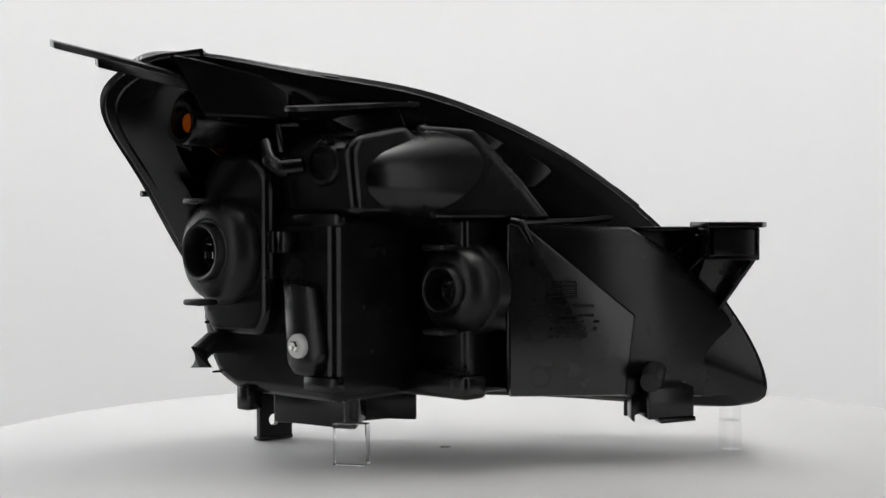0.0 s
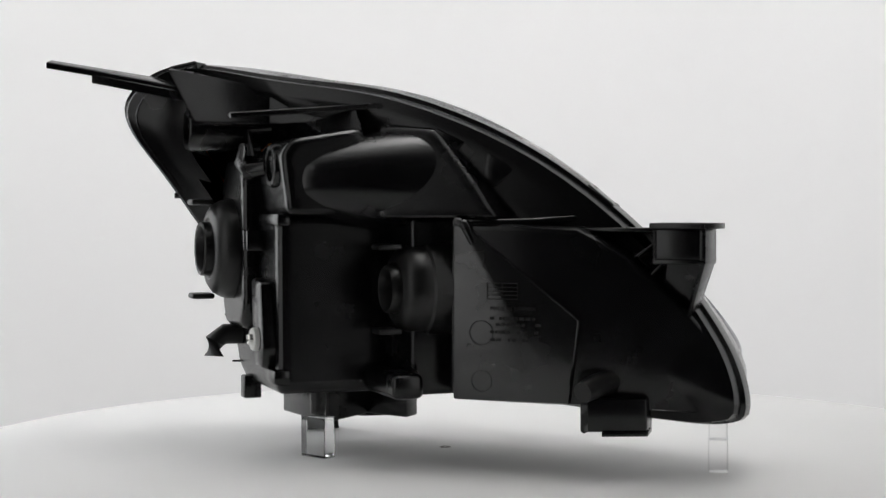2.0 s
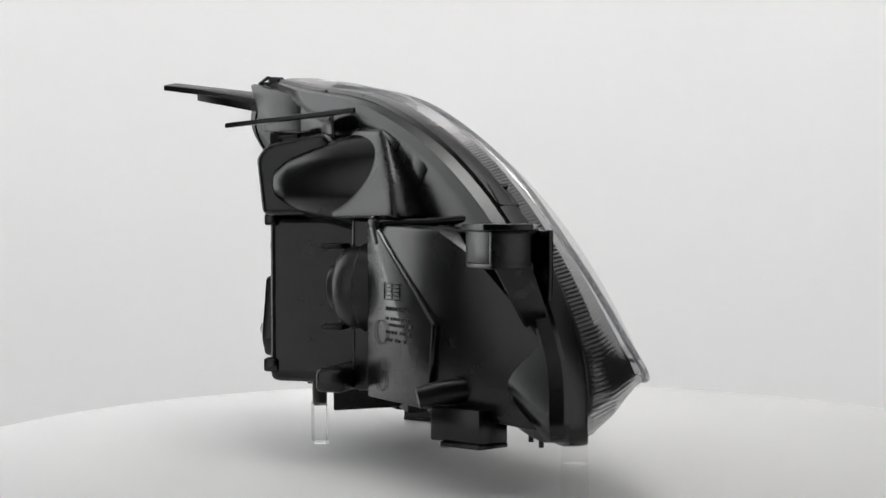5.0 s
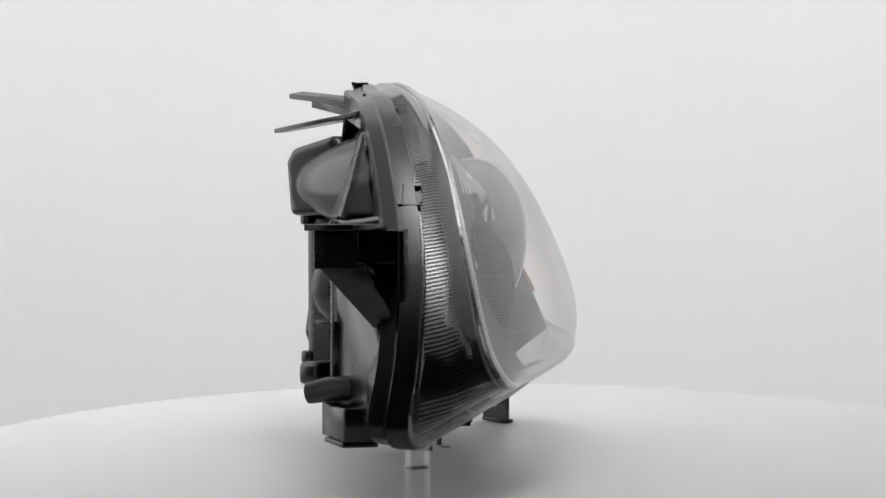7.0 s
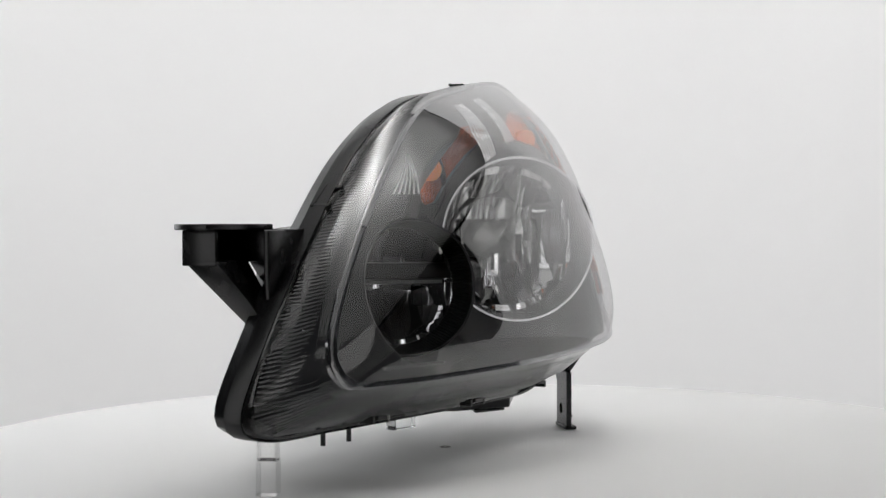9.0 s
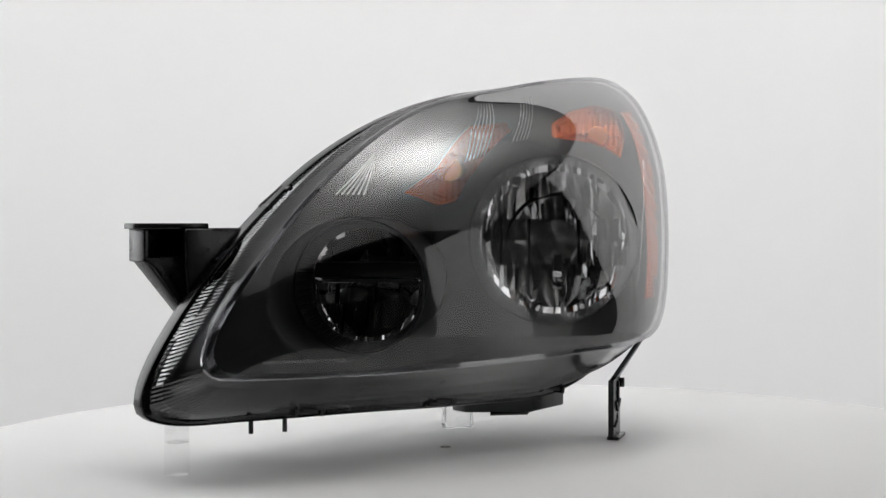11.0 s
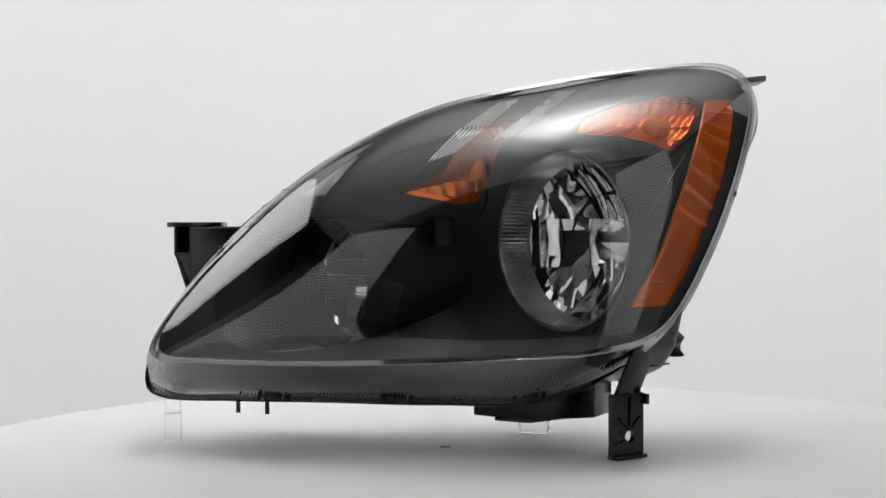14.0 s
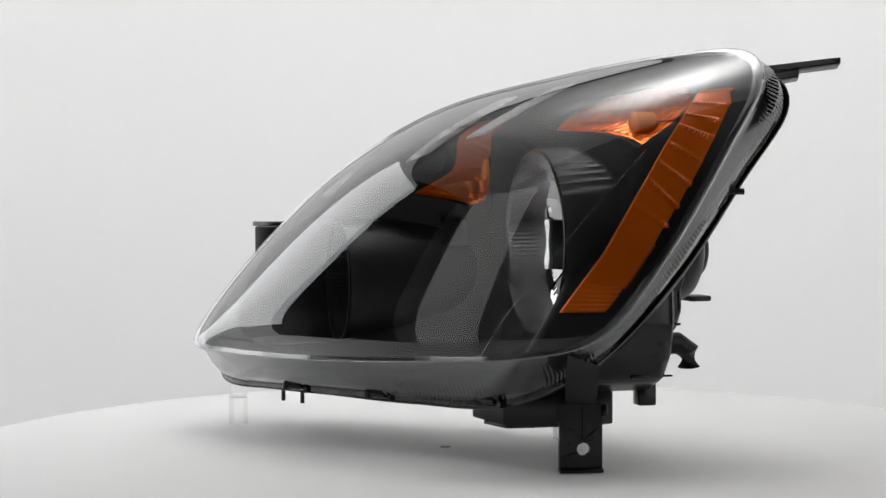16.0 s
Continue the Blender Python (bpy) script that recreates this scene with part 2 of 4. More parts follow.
FLANGE = [(0.2201, -0.0173, 0.0451), (0.2033, -0.0093, 0.0326), (0.1525, 0.0004, 0.0322), (0.0824, 0.0214, 0.0347), (0.0036, 0.0366, 0.0359),
          (-0.0726, 0.0366, 0.0392), (-0.1338, 0.0301, 0.0702), (-0.1753, 0.001, 0.1232), (-0.2034, -0.0383, 0.185), (-0.2245, -0.0641, 0.2315),
          (-0.2129, -0.0681, 0.257), (-0.1707, -0.0651, 0.2705), (-0.0967, -0.0534, 0.2596), (-0.0039, -0.0383, 0.2435), (0.0834, -0.023, 0.2051),
          (0.1567, -0.0119, 0.1474), (0.2046, -0.0121, 0.0872)]
LOOPS = 192
LEAN = (-0.12, 0.93, 0.34)
face_loop = spline(FACE, LOOPS)
flange_loop = spline(FLANGE, LOOPS)
# the same start for both loops
flange_loop = np.roll(flange_loop, -int(np.argmin(np.linalg.norm(flange_loop - face_loop[0] - np.array((0.02, -0.05, -0.02)), axis=1))), axis=0)

LOW = car(-0.042, 0.0733, 0.146)     # middle of the low beam's rim
HIGH = car(0.0665, -0.0475, 0.117)    # middle of the high beam's rim
LOW_R, HIGH_R = 0.061, 0.0445


def evened(grid):
    """The same skin with one even sweep: a low polynomial in x and z, drawn to the true edge only close to it."""
    x, y, z = (grid[..., k].ravel() for k in range(3))
    xs, zs = x / 0.2, (z - 0.16) / 0.1
    terms = np.stack([xs ** i * zs ** j for i in range(5) for j in range(5 - i)], 1)
    rim = np.zeros(grid.shape[:2])
    rim[0] = 3.0
    w = 1 + rim.ravel()
    fit = np.linalg.lstsq(terms * w[:, None], y * w, rcond=None)[0]
    flat = (terms @ fit).reshape(grid.shape[:2])
    left = grid[0, :, 1] - flat[0]
    r = (1 - np.arange(len(grid)) / len(grid))[:, None]
    out = grid.copy()
    out[..., 1] = flat + left[None] * r ** 7
    return out


def normals_of(grid):
    a = np.roll(grid, -1, 1) - np.roll(grid, 1, 1)
    b = np.gradient(grid, axis=0)
    n = np.cross(a, b)
    n /= np.linalg.norm(n, axis=2, keepdims=True) + 1e-12
    return n if n[..., 1].mean() > 0 else -n


lens_grid = evened(dome(face_loop, 28, 0.047, LEAN))
lens_norm = normals_of(lens_grid)


def dished(grid):
    """The bezel sinks to the rims of the two beams."""
    u, v, z = grid @ np.array(FWD), grid @ np.array(OUT), grid[..., 2]
    for c, r, slope in ((LOW, LOW_R, 1.0),):
        q = np.hypot(v - c.dot(OUT), z - c.z)
        cone = c.dot(FWD) + slope * np.maximum(q - r, -0.01) + 1.5 * np.maximum(q - r - 0.03, 0)
        k = 0.008
        h = np.clip(0.5 + 0.5 * (cone - u) / k, 0, 1)
        u = cone * (1 - h) + u * h - k * h * (1 - h)
    return u[..., None] * np.array(FWD) + v[..., None] * np.array(OUT) + z[..., None] * np.array((0, 0, 1))


def refine(grid):
    rows = []
    for a, b in zip(grid, grid[1:]):
        rows += [a, a * 0.67 + b * 0.33, a * 0.33 + b * 0.67]
    return np.array(rows + [grid[-1]])


share = np.interp(face_loop[:, 0], (-0.18, -0.05, 0.2), (0.05, 0.08, 0.12))[:, None]
bezel_loop = face_loop + (flange_loop - face_loop) * share
bezel_loop = bezel_loop + (bezel_loop.mean(0) - bezel_loop) * 0.02
bezel_grid = dished(refine(evened(dome(bezel_loop, 28, 0.029, LEAN))))
bezel_u, bezel_v, bezel_z = (bezel_grid.reshape(-1, 3) @ np.array(w) for w in (FWD, OUT, UP))
lens_pts = lens_grid.reshape(-1, 3)
lens_nrm = lens_norm.reshape(-1, 3)


def local_fit(a, b, values, x, y, reach=0.006):
    """The value at (x, y) of a plane laid through the points near it."""
    d = (a - x) ** 2 + (b - y) ** 2
    k = np.argsort(d)[:24]
    w = np.exp(-d[k] / (2 * reach ** 2)) + 1e-6
    m = np.stack([np.ones(len(k)), a[k] - x, b[k] - y], 1) * w[:, None]
    v = values[k] * (w if values.ndim == 1 else w[:, None])
    return np.linalg.lstsq(m, v, rcond=None)[0][0]


def on_lens(x, z, depth):
    """A point at a depth under the lens, from its plain x and z."""
    y = float(local_fit(lens_pts[:, 0], lens_pts[:, 2], lens_pts[:, 1], x, z))
    n = local_fit(lens_pts[:, 0], lens_pts[:, 2], lens_nrm, x, z)
    return Vector((x, y, z)) - Vector(n).normalized() * depth


def bezel_at(v, z):
    """How far forward the bezel lies at an outboard and up place."""
    return float(local_fit(bezel_v, bezel_z, bezel_u, v, z, 0.004))


def inside(poly, a, b):
    hit = False
    for (x0, y0), (x1, y1) in zip(poly, poly[1:] + poly[:1]):
        if (y0 > b) != (y1 > b) and a < (x1 - x0) * (b - y0) / (y1 - y0) + x0:
            hit = not hit
    return hit


TURN_CUT = [(0.072, 0.221), (0.071, 0.231), (0.082, 0.242), (0.1, 0.249), (0.114, 0.247), (0.122, 0.236), (0.124, 0.222), (0.121, 0.207), (0.110, 0.214), (0.098, 0.218), (0.082, 0.2195)]
PARK_CUT = [(-0.026, 0.18), (-0.008, 0.196), (0.004, 0.212), (0.016, 0.227), (0.040, 0.231), (0.044, 0.224), (0.026, 0.207), (0.013, 0.189), (0.004, 0.174), (-0.008, 0.171)]


def lens(lamp):
    bm = bmesh.new()
    bead = [face_loop - (lens_grid[2] - face_loop) * f + lens_norm[0] * g for f, g in ((-0.25, 0.0002), (0.02, 0.0016), (0.14, 0.0012), (0.2, -0.0006), (0.1, -0.0025))]
    skin(bm, [bead[0]] + list(lens_grid[1:]), cap=True)
    inner = lens_grid - lens_norm * 0.0024
    outer = len(bm.faces)
    skin(bm, [bead[-1]] + list(inner[1:]), cap=True)
    for i, f in enumerate(bm.faces):
        f.material_index = int(i >= outer)
    ob = part("lens", bm, M_LENS, lamp, "clear bulging plastic lens")
    ob.data.materials.append(M_LENS_BACK)
    ob.visible_shadow = False
    bm = bmesh.new()
    skin(bm, bead + [bead[0]], cap=False)
    bd = part("lens_bead", bm, M_BEAD, ob, "thick rounded edge of the lens")
    bd.visible_shadow = False
    # skirt with fine flutes, down to the glued rim
    n = 768
    top, low = spline(FACE, n), spline(FLANGE, n)
    k = int(np.argmin(np.linalg.norm(low - flange_loop[0], axis=1)))
    low = np.roll(low, -k, axis=0)
    mid = (top + low) / 2
    outward = mid - mid.mean(0)
    outward[:, 1] = 0
    outward /= np.linalg.norm(outward, axis=1, keepdims=True)
    flute = ((np.arange(n) % 2) * 2 - 1)[:, None] * outward * 0.0002
    grid = []
    for f, g, h in ((0.0, 0.0, 0), (0.03, 0.0, 0), (0.06, -0.002, 0), (0.10, -0.002, 0), (0.12, -0.0015, 1), (0.45, 0.0, 1), (0.78, -0.0015, 1), (0.80, -0.0015, 0), (0.97, -0.0005, 0)):
        grid.append(low * (1 - f) + top * f + outward * (g + 0.003 * math.sin(math.pi * f)) + flute * h)
    bm = bmesh.new()
    skin(bm, grid, cap=False)
    sk = part("lens_skirt", bm, M_SKIRT, ob, "clear ribbed skirt of the lens", angle=20)
    sk.visible_shadow = False
    # mould seam across the face
    bm = rod([on_lens(-0.165 + 0.085 * i / 24, 0.205 - 0.132 * i / 24, -0.0001) for i in range(25)], 0.0004, n=6)
    part("mould_seam", bm, M_LENS, ob)
    # small raised lettering, too small to read
    bm = bmesh.new()
    rnd = random.Random(4)
    x = 0.168
    while x > 0.118:
        w = rnd.uniform(0.0012, 0.0024)
        q = on_lens(x, 0.0735, 0.0)
        box((q.x - w / 2, q.y - 0.0012, q.z), (q.x + w / 2, q.y + 0.0002, q.z + 0.0019), bevel=0, bm=bm)
        x -= w + 0.0009
    part("lettering", bm, M_SKIRT, ob, smooth=False)
    return ob


def bezel(lamp):
    bm = bmesh.new()
    edge = set(skin(bm, bezel_grid, cap=True)[0])
    cuts = ((LOW, LOW_R), (HIGH, HIGH_R + 0.002))
    gone = []
    for f in bm.faces:
        m = f.calc_center_median()
        v = m.dot(OUT)
        if any(math.hypot(v - c.dot(OUT), m.z - c.z) < r for c, r in cuts) or (inside(TURN_CUT, v, m.z) or inside(PARK_CUT, v, m.z)):
            gone.append(f)
    bmesh.ops.delete(bm, geom=gone, context="FACES")
    for v in bm.verts:
        if v.is_boundary and v not in edge:
            for c, r in cuts:
                d = v.co - c
                q = math.hypot(d.dot(OUT), d.z)
                if r * 0.8 < q < r * 1.1:
                    v.co += OUT * (d.dot(OUT) * (r / q - 1)) + UP * (d.z * (r / q - 1))
                    if c is LOW:
                        v.co += FWD * (c.dot(FWD) - v.co.dot(FWD))
    for v in bm.verts:
        if v.is_boundary and v not in edge:
            a, b = v.co.dot(OUT), v.co.z
            for cut in (TURN_CUT, PARK_CUT):
                best = None
                for (x0, y0), (x1, y1) in zip(cut, cut[1:] + cut[:1]):
                    t = max(0, min(1, ((a - x0) * (x1 - x0) + (b - y0) * (y1 - y0)) / ((x1 - x0) ** 2 + (y1 - y0) ** 2)))
                    q = (x0 + (x1 - x0) * t, y0 + (y1 - y0) * t)
                    d = math.hypot(a - q[0], b - q[1])
                    if best is None or d < best[0]:
                        best = (d, q)
                if best[0] < 0.005:
                    v.co = car(bezel_at(*best[1]), *best[1])
    # the edge turns back behind the skirt
    c = flange_loop.mean(0)
    back = flange_loop + (c - flange_loop) * 0.06
    rim = [bm.verts.new(q) for q in bezel_grid[0]]
    far = [bm.verts.new(q) for q in back]
    for k in range(LOOPS):
        j = (k + 1) % LOOPS
        bm.faces.new((rim[k], rim[j], far[j], far[k]))
    ob = part("bezel", bm, M_BEZEL, lamp, "satin black inner bezel", angle=50)
    return ob


def signal(lamp, name, cut, sink, depth, label, mat, bulb):
    """An amber bowl behind an opening of the bezel, with upright flutes."""
    cv, cz = sum(q[0] for q in cut) / len(cut), sum(q[1] for q in cut) / len(cut)
    n = 180
    pts = []
    m = len(cut)
    for k in range(n):
        f = k / n * m
        i = int(f)
        a, b = cut[i], cut[(i + 1) % m]
        pts.append((a[0] + (b[0] - a[0]) * (f - i), a[1] + (b[1] - a[1]) * (f - i)))
    ring = [(cv + (v - cv) * 1.03, cz + (z - cz) * 1.03) for v, z in pts]
    bm = bmesh.new()
    skin(bm, [[car(bezel_at(v, z) - d, v, z) for v, z in ring] for d in (0.0006, sink * 0.5, sink + 0.002)], cap=False)
    part("signal_surround", bm, M_BEZEL, lamp, "black surround of the signal bowl")
    rows = []
    for i in range(32):
        q = 1.02 - 1.0 * i / 32
        row = []
        for v, z in pts:
            vv, zz = cv + (v - cv) * q, cz + (z - cz) * q
            u = bezel_at(vv, zz) - 0.001 - sink - depth * (1 - min(1, q) ** 2)
            u += 0.0017 * abs(math.sin(vv / 0.0040 * math.pi)) * (1 if i > 3 else 0) + 0.002 * (int(zz / 0.009) % 2) * (i > 6)
            row.append(car(u, vv, zz))
        rows.append(row)
    bm = bmesh.new()
    skin(bm, rows, cap=True)
    bowl = part(name, bm, mat, lamp, label, angle=18)
    u = bezel_at(cv, cz) - sink
    bm = lathe([(-depth, bulb[2]), (-depth * 0.2, bulb[2]), (-depth * 0.12, bulb[2] * 0.8), (-depth * 0.1, 0.0003)], car(u, cv + bulb[0], cz + bulb[1]), FWD, n=24)
    part("bulb", bm, M_BULB, bowl, "small bright amber bulb")
    return bowl


def beam(lamp, name, middle, r, depth, label, columns, shield):
    """A fluted collar, a bowl of facets and the bulb's shield."""
    c = Vector(middle)
    v0, z0, u0 = c.dot(OUT), c.z, c.dot(FWD)
    n = 260
    bm = bmesh.new()
    rows = []
    for u, rr, rip in ((0.0015, r + 0.0008, 0), (0.0015, r - 0.0008, 0), (-0.001, r - 0.0012, 0), (-0.0012, r - 0.0016, 1), (-0.026, r - 0.006, 1), (-0.0262, r - 0.0066, 0)):
        rows.append([car(u0 + u, v0 + (rr + rip * 0.0006 * (k % 2)) * math.cos(2 * math.pi * k / n), z0 + (rr + rip * 0.0006 * (k % 2)) * math.sin(2 * math.pi * k / n)) for k in range(n)])
    skin(bm, rows, cap=False)
    bowl = part(name, bm, M_SATIN if shield else M_BEZEL, lamp, label, angle=15)
    if not shield:
        k = r + 0.002
        ring = [(v0 + math.cos(2 * math.pi * i / 96), z0 + math.sin(2 * math.pi * i / 96)) for i in range(96)]
        lip = [car(bezel_at(v0 + (v - v0) * k, z0 + (z - z0) * k) + 0.0008, v0 + (v - v0) * k, z0 + (z - z0) * k) for v, z in ring]
        lip2 = [car(bezel_at(v0 + (v - v0) * k, z0 + (z - z0) * k) - 0.001, v0 + (v - v0) * (k - 0.0012), z0 + (z - z0) * (k - 0.0012)) for v, z in ring]
        base = [car(u0, v0 + (v - v0) * (r + 0.0005), z0 + (z - z0) * (r + 0.0005)) for v, z in ring]
        w = k + 0.003
        flare = [car(bezel_at(v0 + (v - v0) * w, z0 + (z - z0) * w) + 0.0004, v0 + (v - v0) * w, z0 + (z - z0) * w) for v, z in ring]
        bm = bmesh.new()
        skin(bm, [flare, lip, lip2, base], cap=False)
        part("funnel", bm, M_BEZEL, bowl, "deep black funnel")
    rb = r - 0.0055
    rnd = random.Random(columns)
    # three tiers of broad mirror facets; the middle tier lies deeper
    bm = bmesh.new()
    m = 8
    for band, (b0, b1, count) in enumerate(((-1.0, -0.36, columns - 1), (-0.36, 0.27, columns - 3), (0.27, 1.0, columns))):
        edges = [-1.0]
        while edges[-1] < 1:
            edges.append(edges[-1] + rnd.uniform(0.7, 1.3) * 2 / count)
        edges[-1] = 1.0
        for a0, a1 in zip(edges, edges[1:]):
            lean, bulge, nod = rnd.uniform(-0.12, 0.12), rnd.uniform(0.03, 0.16), rnd.uniform(-0.10, 0.10)
            push = rnd.uniform(-0.015, 0.015) + (0.0 if band == 1 else 0.06)
            rows = []
            for i in range(m + 1):
                a = a0 + (a1 - a0) * i / m
                h = math.sqrt(max(0.0, 1 - a * a))
                lo, hi = max(b0, -h), min(b1, h)
                if hi <= lo:
                    continue
                f = i / m - 0.5
                row = []
                for j in range(m + 1):
                    b = lo + (hi - lo) * j / m
                    q2 = min(1.0, a * a + b * b)
                    g = (b - b0) / (b1 - b0) - 0.5
                    u = u0 - 0.025 - depth * (1 - q2)
                    u += r * min(1, (1 - q2) * 6) * (bulge * (0.25 - f * f) * 4 * (a1 - a0) + lean * f * (a1 - a0) * 4 + nod * g * 0.3 + push)
                    row.append(car(u, v0 + rb * a, z0 + rb * b))
                rows.append(row)
            if len(rows) > 1:
                skin(bm, rows, cap=False, wrap=False)
    part("facet_bowl", bm, M_CHROME, bowl, "bright bowl of upright mirror facets", angle=9)
    bm = lathe([(-0.027 - depth * (1 - (j / 10) ** 2), max(0.0005, rb * j / 10 + 0.0012)) for j in range(11)], c, FWD, n=64)
    part("bowl_back", bm, M_BLACK, bowl, "black back of the bowl")
    if shield:
        k = 0.0168
        bm = lathe([(-depth - 0.03, 0.008), (-0.066, 0.008), (-0.0655, k * 0.9), (-0.052, k), (-0.040, 0.0004)], c - UP * 0.0015, FWD, n=8)
        part("bulb_shield", bm, M_STEEL, bowl, "faceted grey metal bulb shield", smooth=False)
        bm = box((u0 - 0.075, v0 - 0.004, z0 - 0.03), (u0 - 0.048, v0 + 0.004, z0 - 0.010), car, bevel=0.001)
        part("shield_bracket", bm, M_CHROME, bowl)
    else:
        bm = lathe([(-depth - 0.02, 0.006), (-0.045, 0.006), (-0.043, 0.004), (-0.040, 0.0004)], c, FWD, n=20)
        part("bulb", bm, M_LENS, bowl, "clear glass bulb")
        # black bar added where the facets mirror a dark band
        h = 0.10 * r
        w = rb * 0.96
        bm = box((u0 - 0.048, v0 - w, z0 + h), (u0 - 0.026, v0 + w, z0 + h + 0.24 * r), car, bevel=0.001)
        part("dark_band_ledge", bm, M_BEZEL, bowl, "black ledge standing in for a dark mirrored band")
        bm = box((u0 - 0.036, v0 - w * 0.85, z0 + h - 0.0035), (u0 - 0.0262, v0 + w * 0.85, z0 + h - 0.0003), car, bevel=0.0004, segments=1)
        part("ledge_lip", bm, M_CHROME, bowl, "pale lip of the ledge")
    return bowl


def bars(lamp, quad, count, gap=0.45):
    """Bright ribbed insert under the lens: bars side by side across four corners."""
    a, b, c, d = [np.array(q) for q in quad]
    bm = bmesh.new()
    for i in range(count):
        f0, f1 = i / count, (i + 1 - gap) / count
        rows = []
        for j in range(9):
            g = j / 8
            p0 = (a + (b - a) * f0) * (1 - g) + (d + (c - d) * f0) * g
            p1 = (a + (b - a) * f1) * (1 - g) + (d + (c - d) * f1) * g
            pm = (p0 + p1) / 2
            rows.append([on_lens(*p0, 0.0038), on_lens(*pm, 0.0026), on_lens(*p1, 0.0038), on_lens(*pm, 0.0044)])
        skin(bm, rows, cap=False)
    return part("ribbed_insert", bm, M_BRIGHT, lamp, "bright ribbed insert", angle=25)


def side_reflector(lamp):
    left = [(-0.184, 0.2475), (-0.179, 0.225), (-0.168, 0.19), (-0.15, 0.142), (-0.129, 0.1045)]
    right = [(-0.2085, 0.2495), (-0.202, 0.215), (-0.190, 0.168), (-0.177, 0.132), (-0.1625, 0.104)]
    n, m = 144, 24
    grid = []
    for i in range(n + 1):
        f = i / n * 4
        k = min(int(f), 3)
        f -= k
        p0 = [left[k][j] + (left[k + 1][j] - left[k][j]) * f for j in (0, 1)]
        p1 = [right[k][j] + (right[k + 1][j] - right[k][j]) * f for j in (0, 1)]
        row = []
        for j in range(m + 1):
            # louvre steps above, fine cross-hatched prisms in the lower third, plain foot
            if i < n * 0.66:
                step = 0.0002 * ((i % 12) / 12) + 0.0004 * (i % 12 < 2)
                step += 0.0004 * (j % 2) * (i % 12 < 3)
            elif i < n * 0.88:
                step = 0.0007 * ((i + j) % 2)
            else:
                step = 0.0003 * (i % 3 == 0)
            step = step * min(1, j / 2, (m - j) / 2) - 0.0006 * (j in (0, m))
            row.append(on_lens(p0[0] + (p1[0] - p0[0]) * j / m, p0[1] + (p1[1] - p0[1]) * j / m, 0.0058 - step))
        grid.append(row)
    edge = [[q + Vector((0.004, -0.006, 0)) for q in row] for row in (grid[0], grid[-1])]
    bm = bmesh.new()
    skin(bm, [edge[0]] + grid + [edge[1]], cap=False, wrap=False)
    return part("side_reflector", bm, M_AMBER, lamp, "orange ribbed side reflector", angle=20)


def carve(bm):
    """Opens a chamber where the low beam's bowl sits in it."""
    for _ in range(7):
        bmesh.ops.triangulate(bm, faces=bm.faces[:])
        long = [e for e in bm.edges if e.calc_length() > 0.006]
        if not long:
            break
        bmesh.ops.subdivide_edges(bm, edges=long, cuts=1)
    bmesh.ops.triangulate(bm, faces=bm.faces[:])
    gone = []
    for f in bm.faces:
        d = f.calc_center_median() - LOW
        q = math.hypot(d.dot(OUT), d.z) / LOW_R
        if q < 1.13 and d.dot(FWD) > -0.029 - 0.05 * (1 - min(1, q) ** 2):
            gone.append(f)
    bmesh.ops.delete(bm, geom=gone, context="FACES")
    return bm


